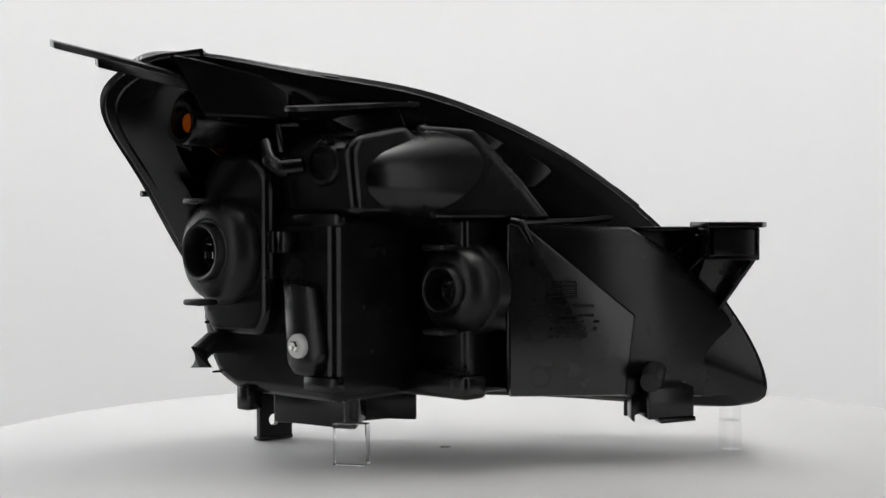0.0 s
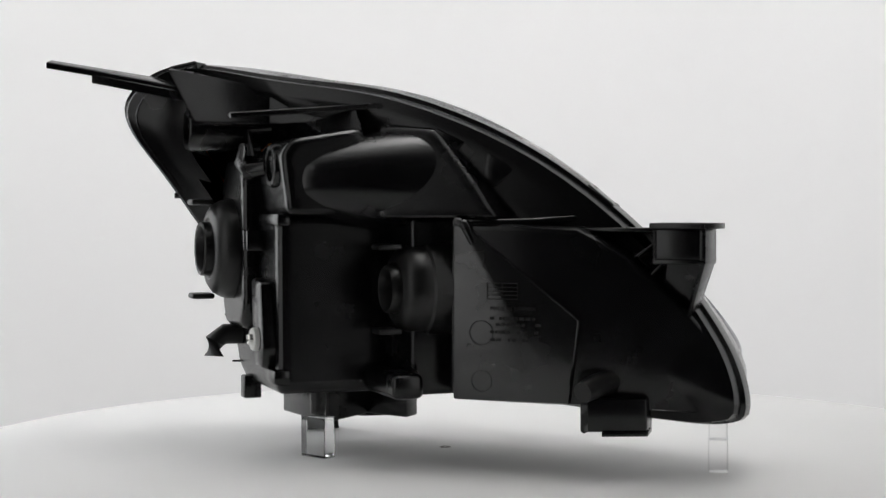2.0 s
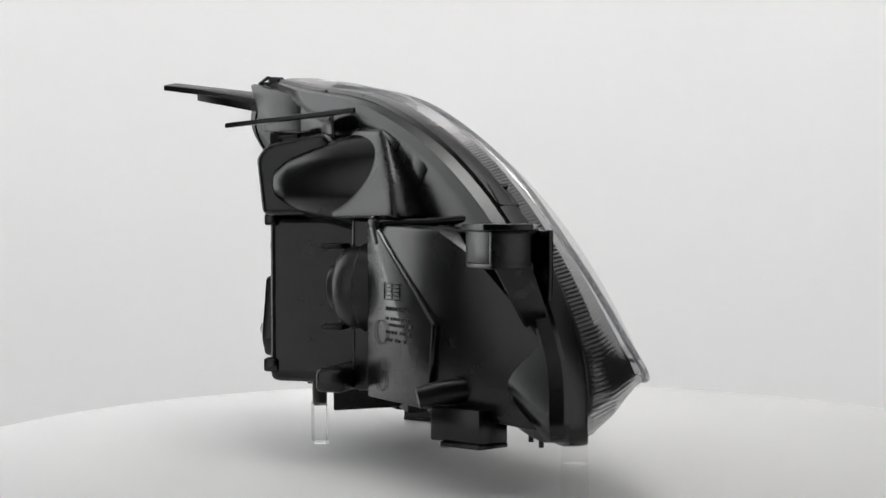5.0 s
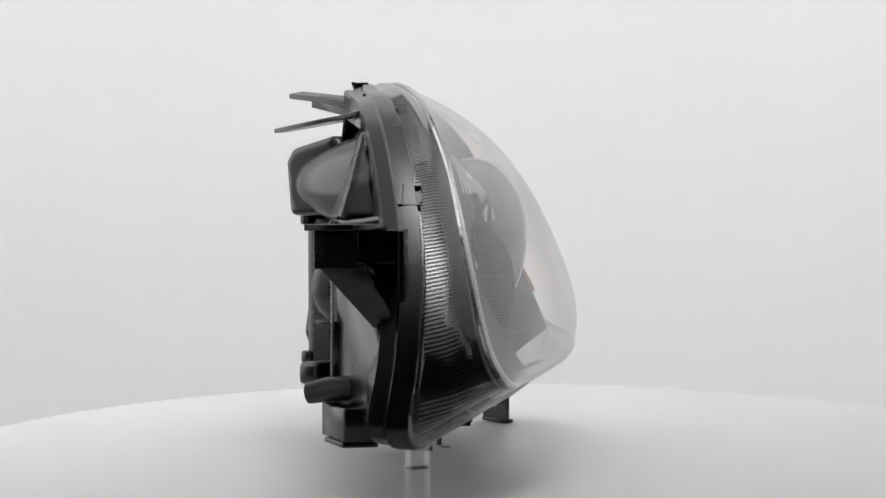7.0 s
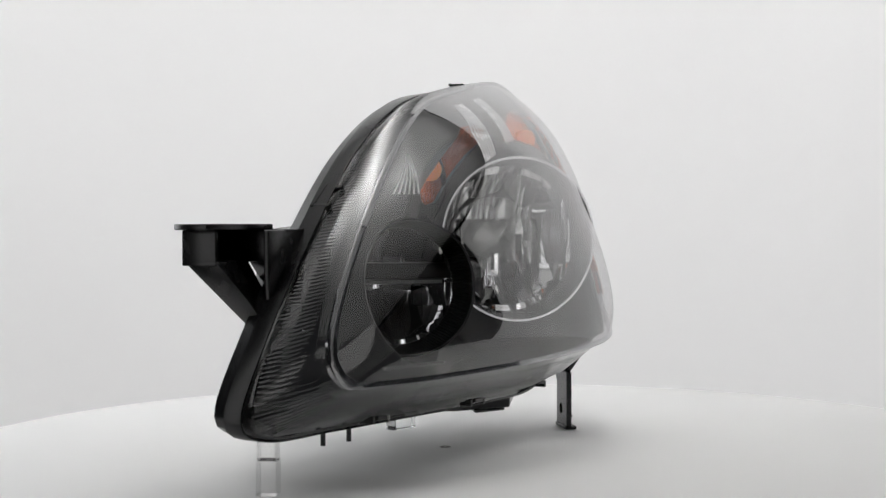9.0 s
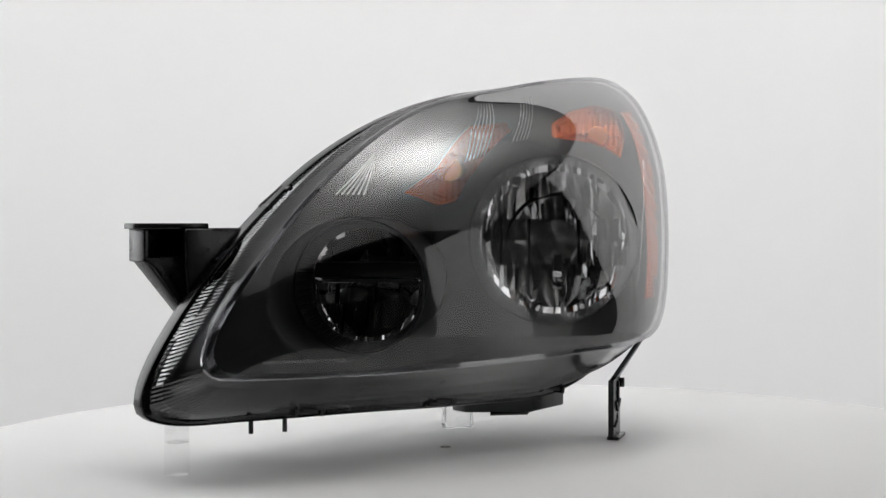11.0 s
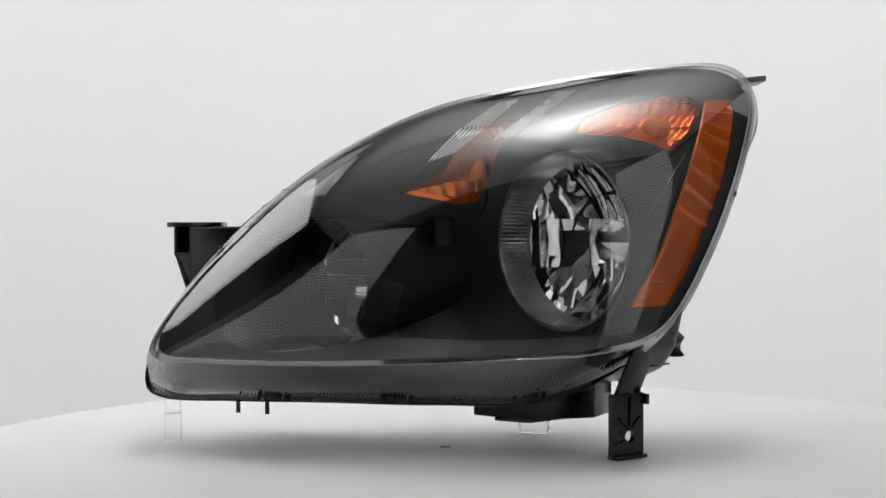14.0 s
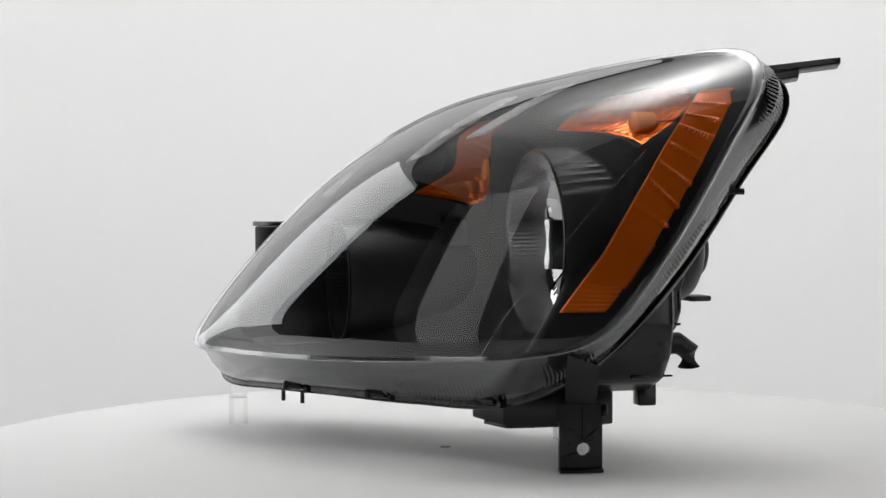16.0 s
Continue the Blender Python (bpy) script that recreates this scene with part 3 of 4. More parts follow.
def housing(lamp):
    c = flange_loop.mean(0)
    out = flange_loop - c
    out[:, 1] = 0
    out /= np.linalg.norm(out, axis=1, keepdims=True)
    back = np.array((0, -1, 0)) * np.interp(flange_loop[:, 0], (-0.21, -0.1), (0.2, 1.0))[:, None]
    rows = [flange_loop * 0.95 + c * 0.05 + np.array((0, -0.006, 0)), flange_loop - out * 0.0008 + np.array((0, 0.001, 0)), flange_loop + out * 0.001 + np.array((0, 0.001, 0)), flange_loop + out * 0.0015 + back * 0.001,
            flange_loop + out * 0.001 + back * 0.011, flange_loop - out * 0.002 + back * 0.0125, flange_loop - out * 0.004 + back * 0.021]
    rows.append(flange_loop + (c - flange_loop) * 0.12 + back * 0.024)
    rows.append((flange_loop + (c - flange_loop) * 0.35) * np.array((1, 0.6, 1)) + back * 0.036)
    rows.append((flange_loop + (c - flange_loop) * 0.6) * np.array((1, 0.3, 1)) + back * 0.04)
    fine = rows[:7]
    for a, b in zip(rows[6:], rows[7:]):
        fine += [a + (b - a) * f for f in (0.2, 0.4, 0.6, 0.8, 1.0)]
    end = fine[-1].mean(0)
    rows = fine + [fine[-1] + (end - fine[-1]) * f for f in (0.25, 0.5, 0.75)]
    bm = bmesh.new()
    skin(bm, rows, cap=True)
    gone = [f for f in bm.faces if any(math.hypot(f.calc_center_median().dot(OUT) - q.dot(OUT), f.calc_center_median().z - q.z) < r * 1.12 for q, r in ((LOW, LOW_R), (HIGH, HIGH_R))) and np.linalg.norm(flange_loop - np.array(f.calc_center_median()), axis=1).min() > 0.03]
    bmesh.ops.delete(bm, geom=gone, context="FACES")
    shell = part("housing", bm, M_BLACK, lamp, "black moulded housing shell with a glued rim", angle=35)
    # low beam chamber, rounded below
    low = [(0.104, 0.168), (0.112, 0.12), (0.114, 0.094), (0.108, 0.071), (0.096, 0.054), (0.075, 0.0455), (-0.022, 0.045), (-0.022, 0.1645), (0.03, 0.168)]
    part("rear_chamber", carve(prism(low, -0.126, -0.03, lambda a, b, c: car(c, a, b), 0.006, 3, hollow=True)), M_BLACK, lamp)
    part("chamber_step", carve(prism([(0.098, 0.19), (0.1, 0.1), (0.09, 0.085), (0.04, 0.085), (0.03, 0.1), (0.03, 0.19), (0.05, 0.205), (0.085, 0.205)], -0.137, -0.07, lambda a, b, c: car(c, a, b), 0.005, 3, hollow=True)), M_BLACK, lamp)
    # column of the aim adjuster
    part("adjuster_column", prism([(-0.008, 0.12), (0.018, 0.122), (0.014, 0.07), (0.008, 0.062), (-0.01, 0.062), (-0.016, 0.075)], -0.135, -0.12, lambda a, b, c: car(c, a, b), 0.003, 2), M_BLACK, lamp)
    part("chamber_ledge", box((-0.1295, -0.024, 0.052), (-0.118, 0.004, 0.062), car, bevel=0.002), M_BLACK, lamp)
    part("chamber_ledge", box((-0.1275, -0.026, 0.157), (-0.118, 0.028, 0.1655), car, bevel=0.002), M_BLACK, lamp)
    for v in (0.012, 0.022):
        part("clip_rib", box((-0.139, v - 0.001, 0.14), (-0.11, v + 0.006, 0.154), car, bevel=0.001), M_BLACK, lamp)
    # parking lamp's chamber: a slanted box that runs into a rounded cone
    part("upper_chamber", carve(prism([(-0.123, 0.164), (-0.124, 0.172), (-0.128, 0.205), (-0.12, 0.214), (-0.075, 0.222), (-0.05, 0.2), (-0.04, 0.164)], -0.04, 0.03, lambda a, b, c: car(a, c, b), 0.005, 3)), M_BLACK, lamp)
    bm = lathe([(-0.119, 0.004), (-0.117, 0.011), (-0.112, 0.0165), (-0.1, 0.022), (-0.08, 0.028), (-0.06, 0.033), (-0.03, 0.038)], car(0, -0.026, 0.187), FWD, n=64)
    part("upper_cone", bm, M_BLACK, lamp)
    bm = prism([(-0.02, 0.225), (0.02, 0.222), (0.052, 0.186), (0.07, 0.162), (-0.01, 0.162)], -0.086, -0.04, lambda a, b, c: Vector((a, c + (b - 0.162) * 0.35 + (a + 0.02) * 0.2, b)), 0.004, 3)
    part("slanted_panel", carve(bm), M_BLACK, lamp)
    # deep pocket of the high beam
    part("high_beam_chamber", prism([(-0.062, 0.046), (-0.01, 0.046), (-0.01, 0.163), (-0.062, 0.163)], -0.047, 0.0, lambda a, b, c: car(c, a, b), 0.004, 3, hollow=True), M_BLACK, lamp)
    part("pocket_floor", box((-0.066, -0.08, 0.046), (-0.045, -0.015, 0.062), car, bevel=0.004, segments=3), M_BLACK, lamp)
    # side chamber: sections from the pocket to the inboard tip
    bm = bmesh.new()
    rows = []
    for x, y, z0, z1 in ((0.0418, -0.0715, 0.0452, 0.1575), (0.0425, -0.0735, 0.0448, 0.1585), (0.08, -0.070, 0.0445, 0.158), (0.122, -0.064, 0.044, 0.156), (0.15, -0.053, 0.0425, 0.14), (0.185, -0.038, 0.040, 0.107), (0.206, -0.03, 0.0395, 0.08)):
        rows.append([Vector((x, y * 0.45, z0)), Vector((x, y + 0.004, z0)), Vector((x, y + 0.001, z0 + 0.001)), Vector((x, y, z0 + 0.004)), Vector((x, y, z1 - 0.005)), Vector((x, y + 0.0015, z1 - 0.0015)), Vector((x, y + 0.005, z1)), Vector((x, y * 0.45, z1))])
    skin(bm, rows, cap=False, wrap=False)
    part("side_chamber", bm, M_BLACK, lamp, angle=30)
    plate = part("label_plate", prism([(0.0425, 0.0455), (0.119, 0.0455), (0.1255, 0.098), (0.052, 0.1575), (0.0425, 0.1575)], 0, 0.006, lambda a, b, c: Vector((a, -0.0765 + (a - 0.0425) * 0.106 + c, b)), 0.0015), M_PLATE, lamp, "flat plate with raised mould marks")
    marks(plate)
    part("side_ridge", rod([Vector((0.05, -0.07, 0.159)), Vector((0.09, -0.05, 0.160)), Vector((0.125, -0.03, 0.163))], 0.0025), M_BLACK, lamp)
    part("corner_post", rod([Vector((0.043, -0.072, 0.1595)), Vector((0.05, -0.073, 0.158)), Vector((0.056, -0.073, 0.146))], [0.004, 0.004, 0.003]), M_BLACK, lamp)
    part("corner_post", rod([Vector((0.043, -0.071, 0.1575)), Vector((0.0425, -0.0725, 0.13)), Vector((0.0425, -0.0725, 0.05))], 0.003), M_BLACK, lamp)
    # fins under the top edge
    for x, z, w in ((0.02, 0.222, 0.02), (0.055, 0.205, 0.02), (0.088, 0.185, 0.018)):
        bm = prism([(x, z), (x + w, z - 0.010), (x + w * 0.3, z - 0.022), (x - 0.004, z - 0.022)], -0.056, -0.045, lambda a, b, c: Vector((a, c + (a - 0.02) * 0.2, b)), 0.001)
        part("stiffening_fin", bm, M_BLACK, lamp)
    # box girder along the top
    bm = prism([(-0.175, 0.268), (-0.1, 0.253), (-0.1, 0.226), (-0.155, 0.228)], -0.088, -0.05, lambda a, b, c: Vector((a, c + (a + 0.175) * 0.25, b)), 0.003)
    part("top_girder", bm, M_BLACK, lamp)
    bm = prism([(-0.1, 0.253), (0.0, 0.236), (0.0, 0.229), (-0.1, 0.226)], -0.072, -0.03, lambda a, b, c: Vector((a, c + (a + 0.1) * 0.2, b)), 0.002)
    part("top_girder", bm, M_BLACK, lamp)
    # clips over the glued rim
    for x, y, z, tilt in ((-0.167, -0.073, 0.2700, -8), (-0.0804, -0.0571, 0.2560, 8), (0.003, -0.0345, 0.2405, 14), (0.1246, -0.0199, 0.1767, 38), (0.208, -0.0195, 0.0745, 62),
                          (0.12, 0.0105, 0.0345, 176), (0.03, 0.033, 0.0365, 178), (-0.06, 0.0385, 0.0395, 172)):
        m = Matrix.Translation((x, y, z)) @ Matrix.Rotation(radians(tilt), 4, "Y") @ Matrix.Translation((0, 0, -0.0035))
        bm = bmesh.new()
        for lo, hi in (((-0.011, -0.004, -0.001), (-0.008, 0.008, 0.004)), ((0.008, -0.004, -0.001), (0.011, 0.008, 0.004)), ((-0.011, -0.006, 0.0025), (0.011, -0.003, 0.0045)), ((-0.006, 0.0, -0.001), (0.006, 0.009, 0.002))):
            box(lo, hi, lambda a, b, c: m @ Vector((a, b, c)), bevel=0.0005, segments=1, bm=bm)
        part("rim_clip", bm, M_BLACK, lamp, smooth=False)
    for x, y in ((0.1496, -0.006), (0.1275, -0.001)):
        part("rim_pin", rod([Vector((x, y, 0.034)), Vector((x, y, 0.0225))], 0.0016), M_BLACK, lamp)
    # lamp sockets and small fittings at the back
    for u, v, z, r in ((-0.166, 0.082, 0.2253, 0.014), (-0.129, -0.0131, 0.197, 0.0135)):
        ob = part("bulb_socket", lathe([(-0.05, r * 1.1), (-0.002, r * 1.1), (0.0, r), (0.0, r * 0.78), (-0.012, r * 0.74), (-0.012, 0.0005)], car(u, v, z), -FWD, n=32), M_BLACK, lamp)
        part("socket_base", lathe([(-0.012, r * 0.5), (-0.006, r * 0.45), (-0.005, 0.0005)], car(u, v, z), -FWD, n=16), M_AMBER, ob, "amber bulb in the socket")
    part("socket_hook", rod([car(-0.126, 0.032, 0.208), car(-0.136, 0.03, 0.209), car(-0.139, 0.024, 0.2), car(-0.137, 0.016, 0.194), car(-0.126, 0.008, 0.196)], 0.0055, n=12), M_BLACK, lamp)
    part("socket_hook", rod([car(-0.12, 0.02, 0.222), car(-0.134, 0.02, 0.221), car(-0.134, 0.02, 0.205)], 0.003, n=8), M_BLACK, lamp)
    part("vent_elbow", rod([car(-0.12, 0.086, 0.078), car(-0.138, 0.088, 0.078), car(-0.145, 0.089, 0.073), car(-0.146, 0.088, 0.062)], 0.0075, n=16), M_RUBBER, lamp, "black rubber vent elbow")
    part("stop_fin", prism([(-0.1, 0.08), (-0.136, 0.098), (-0.1, 0.104)], 0.0905, 0.0925, lambda a, b, c: car(a, b, c), 0.0006), M_BLACK, lamp)
    part("stop_fin", prism([(-0.1, 0.08), (-0.131, 0.096), (-0.1, 0.1)], 0.0565, 0.058, lambda a, b, c: car(a, b, c), 0.0004), M_BLACK, lamp)
    part("edge_nub", rod([Vector((-0.198, -0.03, 0.179)), Vector((-0.206, -0.036, 0.179))], 0.0022), M_BLACK, lamp)
    part("drain_tube", rod([Vector((0.142, -0.045, 0.060)), Vector((0.137, -0.068, 0.058)), Vector((0.133, -0.081, 0.055))], [0.008, 0.0075, 0.0065], n=16), M_RUBBER, lamp, "black drain tube")
    return shell


def marks(plate):
    """Raised marks on the plate."""
    at = lambda x, z: Vector((x, -0.0767 + (x - 0.0425) * 0.106, z))
    bm = bmesh.new()
    for i in range(5):
        q = at(0.066, 0.1105 + i * 0.0025)
        box((q.x, q.y - 0.0003, q.z), (q.x + 0.02, q.y + 0.0025, q.z + 0.0004), bevel=0, bm=bm)
    for i in range(3):
        q = at(0.066 + i * 0.0098, 0.1105)
        box((q.x, q.y - 0.0003, q.z), (q.x + 0.0004, q.y + 0.0015, q.z + 0.0104), bevel=0, bm=bm)
    part("date_grid", bm, M_PRINT, plate, smooth=False)
    cu = bpy.data.curves.new("origin_text", "FONT")
    cu.body = "MADE IN TAIWAN"
    cu.size, cu.extrude, cu.align_x = 0.0036 * K, 0.0003, "LEFT"
    tmp = new("origin_text", cu)
    me = bpy.data.meshes.new_from_object(tmp.evaluated_get(bpy.context.evaluated_depsgraph_get()))
    bpy.data.objects.remove(tmp)
    me.materials.append(M_PRINT)
    ob = new("origin_text", me)
    ob.parent = plate
    ob.matrix_local = Matrix.Translation(at(0.068, 0.1035) * K) @ Matrix.Rotation(math.atan(0.106), 4, "Z") @ Matrix.Rotation(radians(90), 4, "X")
    rnd = random.Random(9)
    bm = bmesh.new()
    for z in (0.0975, 0.0935, 0.0888, 0.0838):
        x = 0.068
        while x < 0.098:
            w = rnd.uniform(0.0012, 0.004)
            if rnd.random() < 0.8:
                q = at(x, z)
                box((q.x, q.y - 0.0002, q.z), (q.x + w, q.y + 0.002, q.z + 0.0018), bevel=0, bm=bm)
            x += w + 0.001
    part("print_line", bm, M_PRINT, plate, smooth=False)
    for x, z, r in ((0.062, 0.089, 0.008), (0.062, 0.058, 0.007)):
        part("ejector_ring", lathe([(0.0003, r), (0.0006, r - 0.0002), (0.0003, r - 0.0004)], at(x, z), Vector((0.1, -1, 0)), n=36), M_PRINT, plate)


def boot(lamp, u, v, z, r):
    axis = -FWD
    base = car(u, v, z)
    prof = [(-0.06, r * 1.02), (-0.018, r * 1.02), (-0.0165, r * 0.96), (-0.012, r * 0.96), (-0.008, r * 0.93), (-0.003, r * 0.86), (0.0, r * 0.74), (0.001, r * 0.6), (0.0, r * 0.56), (0.0005, r * 0.53), (0.006, r * 0.515), (0.0072, r * 0.49), (0.0066, r * 0.45), (0.0045, r * 0.42), (-0.002, r * 0.4),
            (-0.006, r * 0.39), (-0.010, r * 0.37), (-0.012, r * 0.2), (-0.012, 0.0005)]
    ob = part("rubber_boot", lathe(prof, base, axis, n=56), M_RUBBER, lamp, "ribbed black rubber bulb boot", angle=30)
    for sgn in (-1, 1):
        bm = box((-0.012, -0.009, -0.002), (0.004, 0.009, 0.002), lambda a, b, c: base - axis * 0.002 + UP * (sgn * r * 0.9 + c) + OUT * b + axis * (0.004 - a))
        part("pull_tab", bm, M_RUBBER, ob)
    bm = lathe([(-0.012, r * 0.33), (-0.005, r * 0.31), (-0.005, r * 0.25), (-0.0115, r * 0.24)], base, axis, n=32)
    part("bulb_base", bm, M_BLACK, ob)
    for a in (90, 210, 330):
        q = base + OUT * (r * 0.13 * math.cos(radians(a))) + UP * (r * 0.13 * math.sin(radians(a)))
        side = Vector((-math.sin(radians(a)), 0, math.cos(radians(a))))
        bm = box((-0.0025, -0.0006, -0.012), (0.0025, 0.0006, -0.001), lambda x, y, c: q + OUT * (x if a == 90 else y) + UP * (y if a == 90 else x) + axis * c, bevel=0.0002, segments=1)
        part("terminal_blade", bm, M_STEEL, ob, "flat plated terminal blade")
    return ob


def brackets(lamp):
    # long arm at the outboard top
    slope = lambda a, b: 0.2687 - 0.295 * (a + 0.2356) + 0.094 * (b + 0.1403)
    bm = prism([(-0.2356, -0.1403), (-0.2414, -0.1290), (-0.236, -0.1225), (-0.18, -0.062), (-0.16, -0.078), (-0.2145, -0.1185)], -0.0035, 0.001, lambda a, b, c: Vector((a, b, slope(a, b) + c)), 0.0008)
    arm = part("mounting_arm", bm, M_BLACK, lamp, "long flat black mounting arm")
    bm = prism([(-0.2145, -0.1185), (-0.219, -0.108), (-0.175, -0.066), (-0.16, -0.08)], -0.0085, -0.002, lambda a, b, c: Vector((a, b, slope(a, b) + c)), 0.0008)
    part("arm_web", bm, M_BLACK, arm)
    # shorter shelf below it
    shelf = lambda a, b: 0.227 + 0.12 * (b + 0.133)
    bm = prism([(-0.0891, -0.133), (-0.099, -0.123), (-0.06, -0.068), (-0.03, -0.045), (-0.016, -0.062), (-0.035, -0.075), (-0.05, -0.095)], 0, 0.0035, lambda a, b, c: Vector((a, b, shelf(a, b) + c)), 0.0008)
    tab = part("upper_shelf", bm, M_BLACK, lamp, "flat black shelf tab")
    bm = prism([(-0.075, 0.2275), (-0.03, 0.234), (-0.02, 0.208), (-0.045, 0.213)], -0.074, -0.0715, lambda a, b, c: Vector((a, c - (a + 0.03) * 0.2, b)), 0.0006)
    part("shelf_gusset", bm, M_BLACK, tab)
    # socket at the inboard end
    br = part("inboard_bracket", prism([(0.168, 0.1555), (0.188, 0.1555), (0.188, 0.137), (0.188, 0.13), (0.186, 0.103), (0.158, 0.094), (0.118, 0.1555)], -0.023, -0.019, lambda a, b, c: Vector((a, c, b)), 0.001), M_BLACK, lamp, "black ribbed inboard bracket")
    part("bracket_plate", prism([(0.167, -0.030), (0.172, -0.071), (0.207, -0.0745), (0.2125, -0.062), (0.2125, -0.046), (0.195, -0.034), (0.18, -0.030)], 0.1555, 0.1592, lambda a, b, c: Vector((a, b, c)), 0.0008), M_BLACK, br)
    bm = box((0.1735, -0.069, 0.137), (0.2035, -0.0655, 0.1555), bevel=0.0008)
    box((0.2025, -0.069, 0.136), (0.2065, -0.044, 0.1555), bevel=0.0008, bm=bm)
    box((0.1735, -0.069, 0.136), (0.177, -0.02, 0.1555), bevel=0.0008, bm=bm)
    box((0.1735, -0.069, 0.134), (0.2065, -0.044, 0.137), bevel=0.0008, bm=bm)
    part("bracket_cup", bm, M_BLACK, br)
    bm = prism([(-0.068, 0.137), (-0.034, 0.096), (-0.02, 0.094), (-0.03, 0.115), (-0.044, 0.137)], 0.0, 0.003, lambda a, b, c: Vector((0.2035 + c - (0.137 - b) * 0.5, a, b)), 0.0006)
    part("bracket_rib", bm, M_BLACK, br)
    part("bracket_web", prism([(0.176, 0.137), (0.2065, 0.137), (0.2, 0.13), (0.187, 0.103), (0.165, 0.097)], -0.0455, -0.0425, lambda a, b, c: Vector((a, c + (0.137 - b) * 0.45, b)), 0.0006), M_BLACK, br)
    for p0, p1 in (((0.125, 0.154), (0.16, 0.096)), ((0.14, 0.128), (0.172, 0.15)), ((0.15, 0.112), (0.175, 0.137))):
        d = (Vector((*p1, 0)) - Vector((*p0, 0))).normalized()
        e = Vector((-d.y, d.x, 0)) * 0.0009
        bm = prism([(p0[0] - e.x, p0[1] - e.y), (p1[0] - e.x, p1[1] - e.y), (p1[0] + e.x, p1[1] + e.y), (p0[0] + e.x, p0[1] + e.y)], -0.042, -0.021, lambda a, b, c: Vector((a, c, b)), 0.0004)
        part("bracket_rib", bm, M_BLACK, br)
    part("bracket_top", box((0.118, -0.05, 0.1535), (0.17, -0.019, 0.156), bevel=0.0006), M_BLACK, br)
    # block below the tip
    blk = part("lower_block", prism([(0.133, -0.073), (0.166, -0.056), (0.163, -0.036), (0.13, -0.042)], 0.0295, 0.05, lambda a, b, c: Vector((a, b, c)), 0.0012), M_BLACK, lamp)
    part("block_lip", prism([(0.1415, -0.0705), (0.167, -0.057), (0.163, -0.036), (0.139, -0.05)], 0.0268, 0.0298, lambda a, b, c: Vector((a, b, c)), 0.0006), M_BLACK, blk)
    part("block_catch", prism([(0.1235, 0.0465), (0.1235, 0.028), (0.126, 0.026), (0.126, 0.031), (0.136, 0.034), (0.138, 0.0465)], -0.06, -0.04, lambda a, b, c: Vector((a, c, b)), 0.0008), M_BLACK, blk)
    # foot with a hole
    d = Vector((-0.0217, -0.0173, 0)).normalized()
    nrm = Vector((-d.y, d.x, 0))
    a0 = Vector((-0.1155, 0.048, 0))
    bm = bmesh.new()
    w, hgt, hole = 0.0277, 0.044, (0.0155, 0.0150)
    ring, rect = [], []
    for k in range(24):
        th = 2 * math.pi * k / 24
        ring.append((hole[0] + 0.0042 * math.cos(th), hole[1] + 0.0042 * math.sin(th)))
        s = 1 / max(abs(math.cos(th)), abs(math.sin(th)))
        x, y = math.cos(th) * s, math.sin(th) * s
        rect.append((hole[0] + (x * (w - hole[0]) if x > 0 else x * hole[0]), hole[1] + (y * (hgt - hole[1]) if y > 0 else y * (hole[1] - 0.0005))))
    pt = lambda q, t: a0 + d * q[0] + UP * q[1] + nrm * t
    skin(bm, [[pt(q, t) for q in rr] for rr, t in ((ring, 0.0), (rect, 0.0), (rect, 0.004), (ring, 0.004), (ring, 0.0))], cap=False)
    bmesh.ops.remove_doubles(bm, verts=bm.verts[:], dist=1e-6)
    foot = part("foot_plate", bm, M_BLACK, lamp, "black foot plate with a round hole")
    part("foot_lip", prism([(-0.0003, 0.0004), (0.0280, 0.0004), (0.0280, 0.003), (-0.0003, 0.003)], -0.004, 0.005, lambda a, b, c: pt((a, b), c), 0.0006), M_BLACK, foot)
    for i, (q0, q1) in enumerate((((0.006, 0.028), (0.0155, 0.02)), ((0.025, 0.028), (0.0155, 0.02)), ((0.0155, 0.042), (0.0155, 0.02)), ((0.003, 0.010), (0.0120, 0.013)))):
        e = (Vector((*q1, 0)) - Vector((*q0, 0))).normalized()
        f = Vector((-e.y, e.x, 0)) * 0.0008
        part("foot_rib", prism([(q0[0] - f.x, q0[1] - f.y), (q1[0] - f.x, q1[1] - f.y), (q1[0] + f.x, q1[1] + f.y), (q0[0] + f.x, q0[1] + f.y)], -0.0015, 0.002, lambda a, b, c: pt((a, b), c), 0.0003, 1), M_BLACK, foot)
    part("foot_catch", prism([(0.0277, 0.036), (0.0305, 0.036), (0.0305, 0.043), (0.0277, 0.043)], -0.003, 0.004, lambda a, b, c: pt((a, b), c), 0.0005), M_BLACK, foot)
    bm = prism([(0.004, 0.0435), (0.024, 0.0435), (0.022, 0.07), (0.0, 0.078)], 0.0, 0.004, lambda a, b, c: pt((a, b), c - max(0, b - 0.05) * 0.85), 0.0008)
    part("foot_neck", bm, M_BLACK, foot)
    # rail under the chamber
    shoe = part("lower_shoe", prism([(-0.118, -0.026), (-0.105, 0.004), (-0.06, 0.022), (-0.02, -0.004), (-0.02, -0.02), (-0.055, -0.012), (-0.058, -0.062), (-0.075, -0.055)], 0.0225, 0.05, lambda a, b, c: Vector((a, b, c)), 0.0012), M_BLACK, lamp)
    part("shoe_lip", prism([(-0.09, -0.01), (-0.06, 0.018), (-0.035, 0.006), (-0.06, -0.012)], 0.0202, 0.0228, lambda a, b, c: Vector((a, b, c)), 0.0006), M_BLACK, shoe)
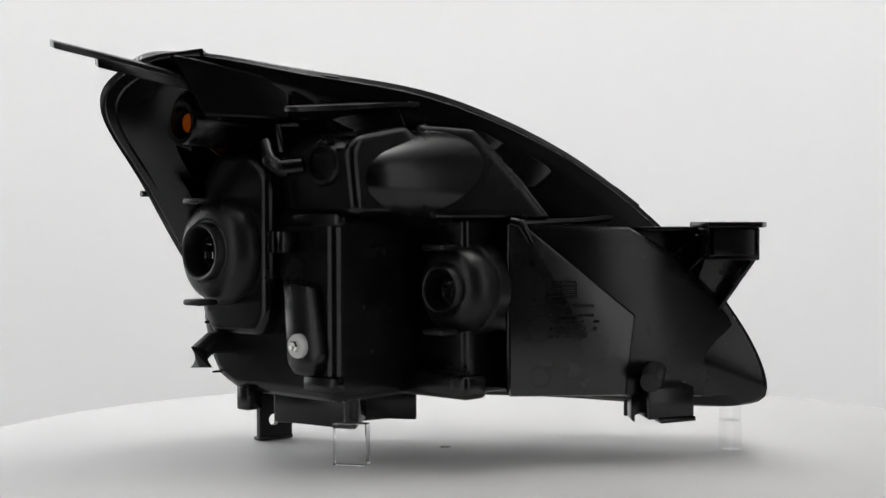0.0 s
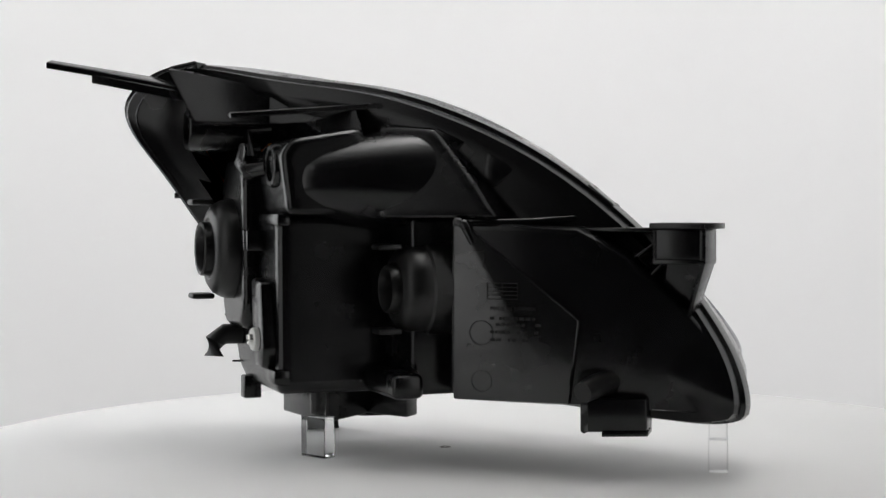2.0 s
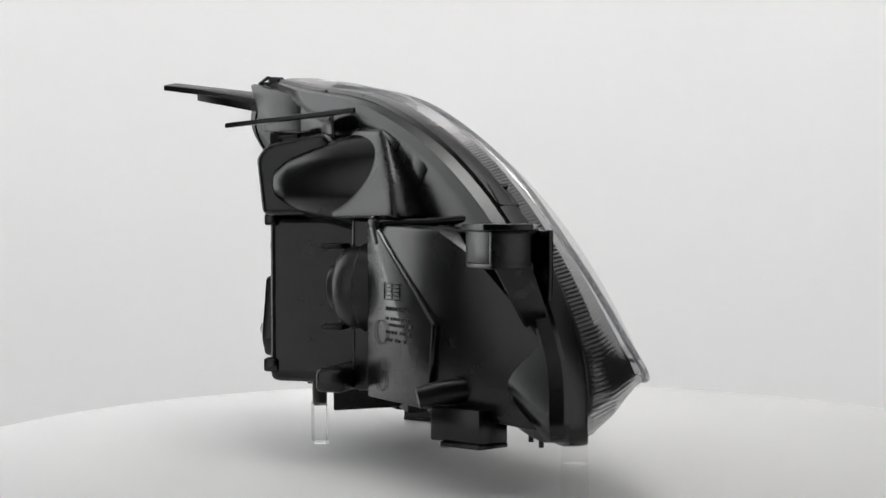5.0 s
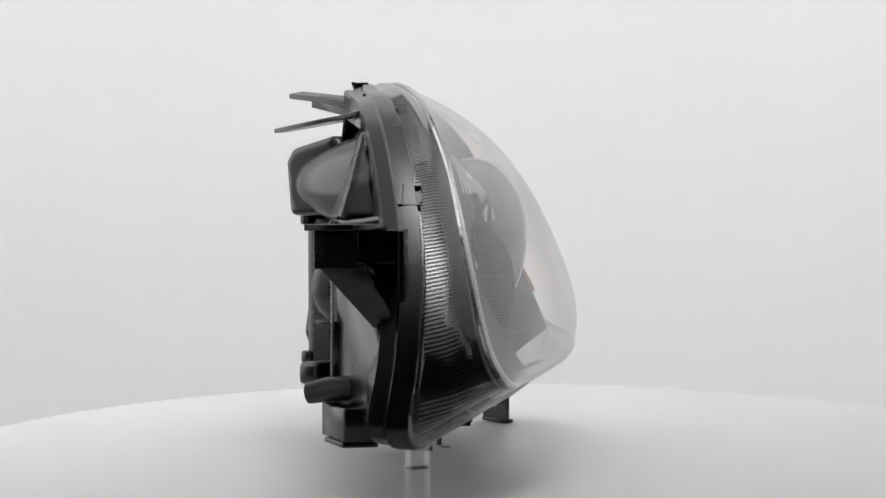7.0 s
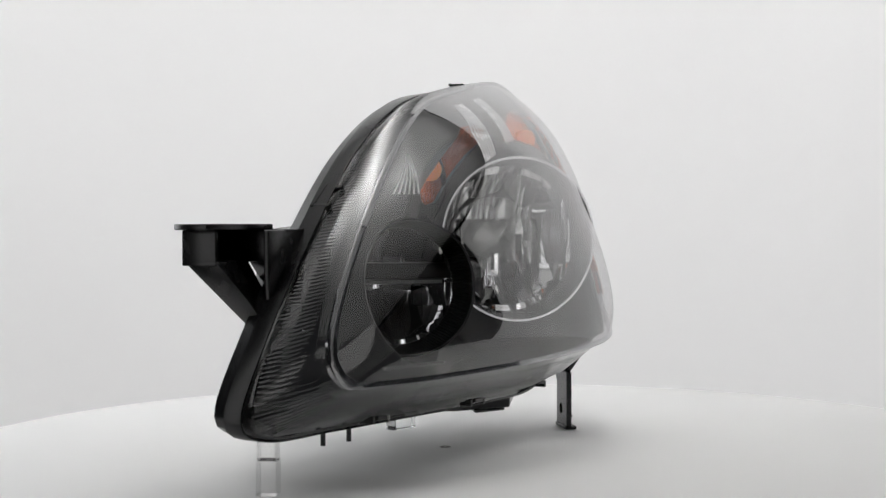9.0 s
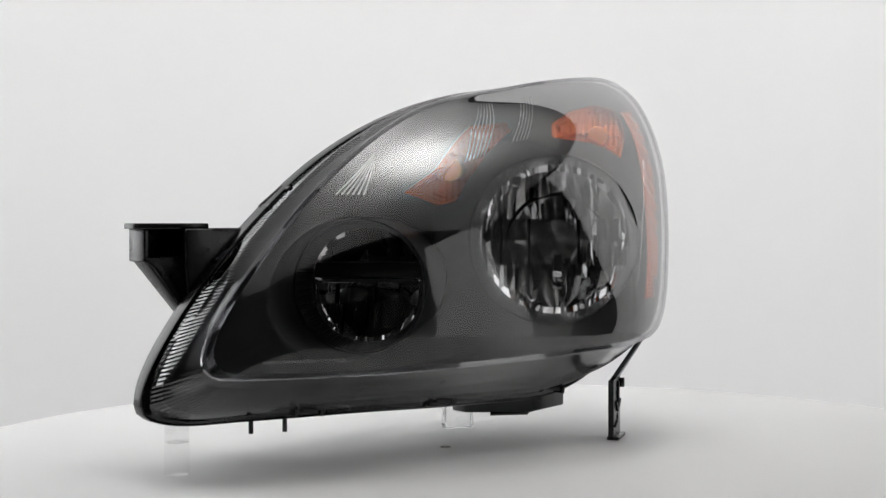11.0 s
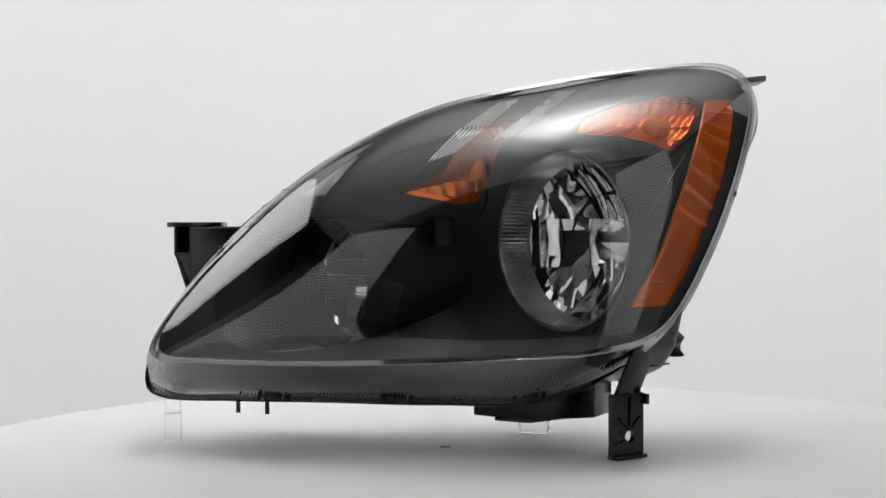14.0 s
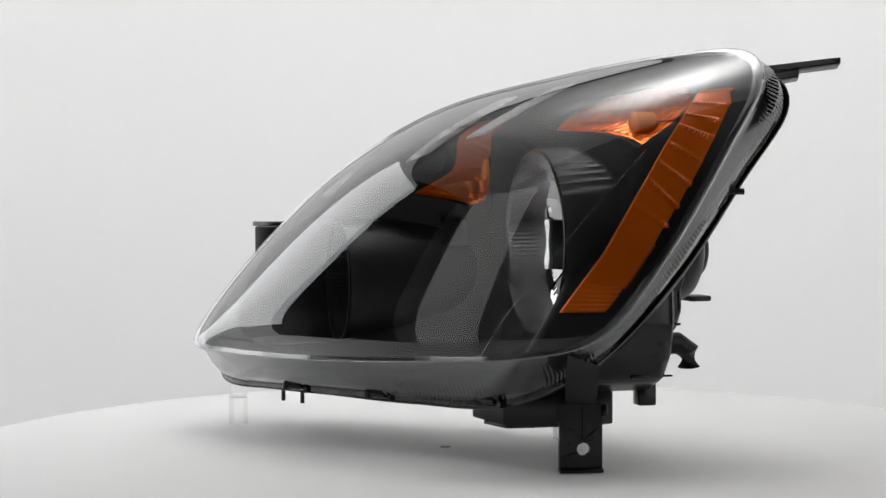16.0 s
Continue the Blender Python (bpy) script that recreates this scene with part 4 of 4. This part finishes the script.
    part("support_pin", lathe([(0.0, 0.0052), (0.022, 0.0056)], Vector((-0.0615, -0.0712, 0.0285)), UP, n=24, close=True), M_BLACK, lamp)
    part("rear_stub", box((-0.1305, 0.058, 0.034), (-0.118, 0.07, 0.05), car, bevel=0.001), M_BLACK, lamp)


def fittings(lamp):
    axis = Vector((-0.62, -0.78, 0))
    base = Vector((-0.094, -0.1007, 0.0812))
    ob = part("adjuster_washer", lathe([(-0.006, 0.0078), (0.0, 0.0078), (0.001, 0.0072), (0.001, 0.0005)], base, axis, n=28), M_WASHER, lamp, "white adjuster washer")
    part("screw_head", lathe([(0.001, 0.0043), (0.0034, 0.0039), (0.0042, 0.003), (0.0036, 0.0015), (0.003, 0.0004)], base, axis, n=6), M_STEEL, ob, smooth=False)
    # fittings behind the skirt
    part("skirt_window", prism([(0.062, 0.0425), (0.087, 0.0425), (0.087, 0.0515), (0.062, 0.0515)], -0.001, 0.0005, lambda a, b, c: Vector((a, 0.0262 - (a - 0.062) * 0.27 + (b - 0.0425) * 0.9 + c, b)), 0.0003), M_BEZEL, lamp)
    for x, y, z in ((0.0198, 0.0324, 0.0484), (0.1618, 0.005, 0.0466)):
        part("seat_post", lathe([(0.0, 0.0032), (0.004, 0.003), (0.005, 0.0018), (0.0045, 0.0004)], Vector((x, y - 0.006, z)), Vector((0.3, 0.9, -0.25)), n=16), M_BLACK, lamp)


def head_lamp():
    lamp = new("headlamp")
    housing(lamp)
    boot(lamp, -0.152, 0.0727, 0.1404, 0.037)
    boot(lamp, -0.055, -0.0525, 0.1158, 0.0305)
    bezel(lamp)
    beam(lamp, "low_beam_reflector", LOW, LOW_R, 0.05, "large round chrome low beam reflector", 9, True)
    beam(lamp, "high_beam_reflector", HIGH, HIGH_R, 0.035, "smaller chrome high beam reflector", 7, False)
    signal(lamp, "turn_signal_reflector", TURN_CUT, 0.007, 0.016, "amber fluted turn signal bowl", M_FILTER, (0.004, -0.004, 0.0075))
    signal(lamp, "parking_light_reflector", PARK_CUT, 0.007, 0.014, "deep amber fluted parking light bowl", M_FILTER, (-0.011, -0.004, 0.0085))
    side_reflector(lamp)
    bars(lamp, ((0.0625, 0.208), (0.0615, 0.208), (0.081, 0.1805), (0.099, 0.1805)), 6, 0.56)
    bars(lamp, ((-0.051, 0.249), (-0.037, 0.247), (-0.012, 0.2275), (-0.03, 0.228)), 6, 0.66)
    bars(lamp, ((-0.0115, 0.2265), (-0.03, 0.2265), (-0.0105, 0.209), (0.009, 0.203)), 6, 0.6)
    bars(lamp, ((-0.092, 0.256), (-0.078, 0.254), (-0.034, 0.218), (-0.05, 0.2205)), 5, 0.68)
    brackets(lamp)
    fittings(lamp)
    lens(lamp)
    return tagged(lamp, "black car headlamp with clear lens and amber reflectors, on clear pegs", "headlamp")


# ---- pegs ----
def peg(x, y, turn, deep, blocks, mat):
    ob = new("acrylic_peg")
    for w, z0, z1 in blocks:
        b = part("peg_block", box((-w / 2, -w * deep / 2, z0), (w / 2, w * deep / 2, z1), bevel=0.0004, segments=1), mat, ob, smooth=False)
        b.visible_shadow = False
    tagged(ob, "small clear acrylic peg under the headlamp", "support peg", group="pegs under the headlamp")
    return ob, (x * K, y * K, turn)


studio()
disc = turntable()
LAMP = head_lamp()
PEGS = [peg(-0.0615, -0.0712, -14, 0.46, [(0.0225, 0.0003, 0.028)], M_ACRYL), peg(0.199, -0.0115, 20, 1.0, [(0.0118, 0.0003, 0.021), (0.0112, 0.0212, 0.032)], M_FAINT)]


def motions():
    walk(LAMP, [(t, pose(0, 0, 0, 0, 0, a)) for t, a in TURN])
    for ob, (x, y, turn) in PEGS:
        rows = []
        for i in range(33):
            t = i / 2
            a = float(np.interp(t, [q[0] for q in TURN], [q[1] for q in TURN]))
            ca, sa = math.cos(radians(a)), math.sin(radians(a))
            rows.append((t, pose(x * ca - y * sa, x * sa + y * ca, 0, 0, 0, a + turn)))
        walk(ob, rows)


motions()
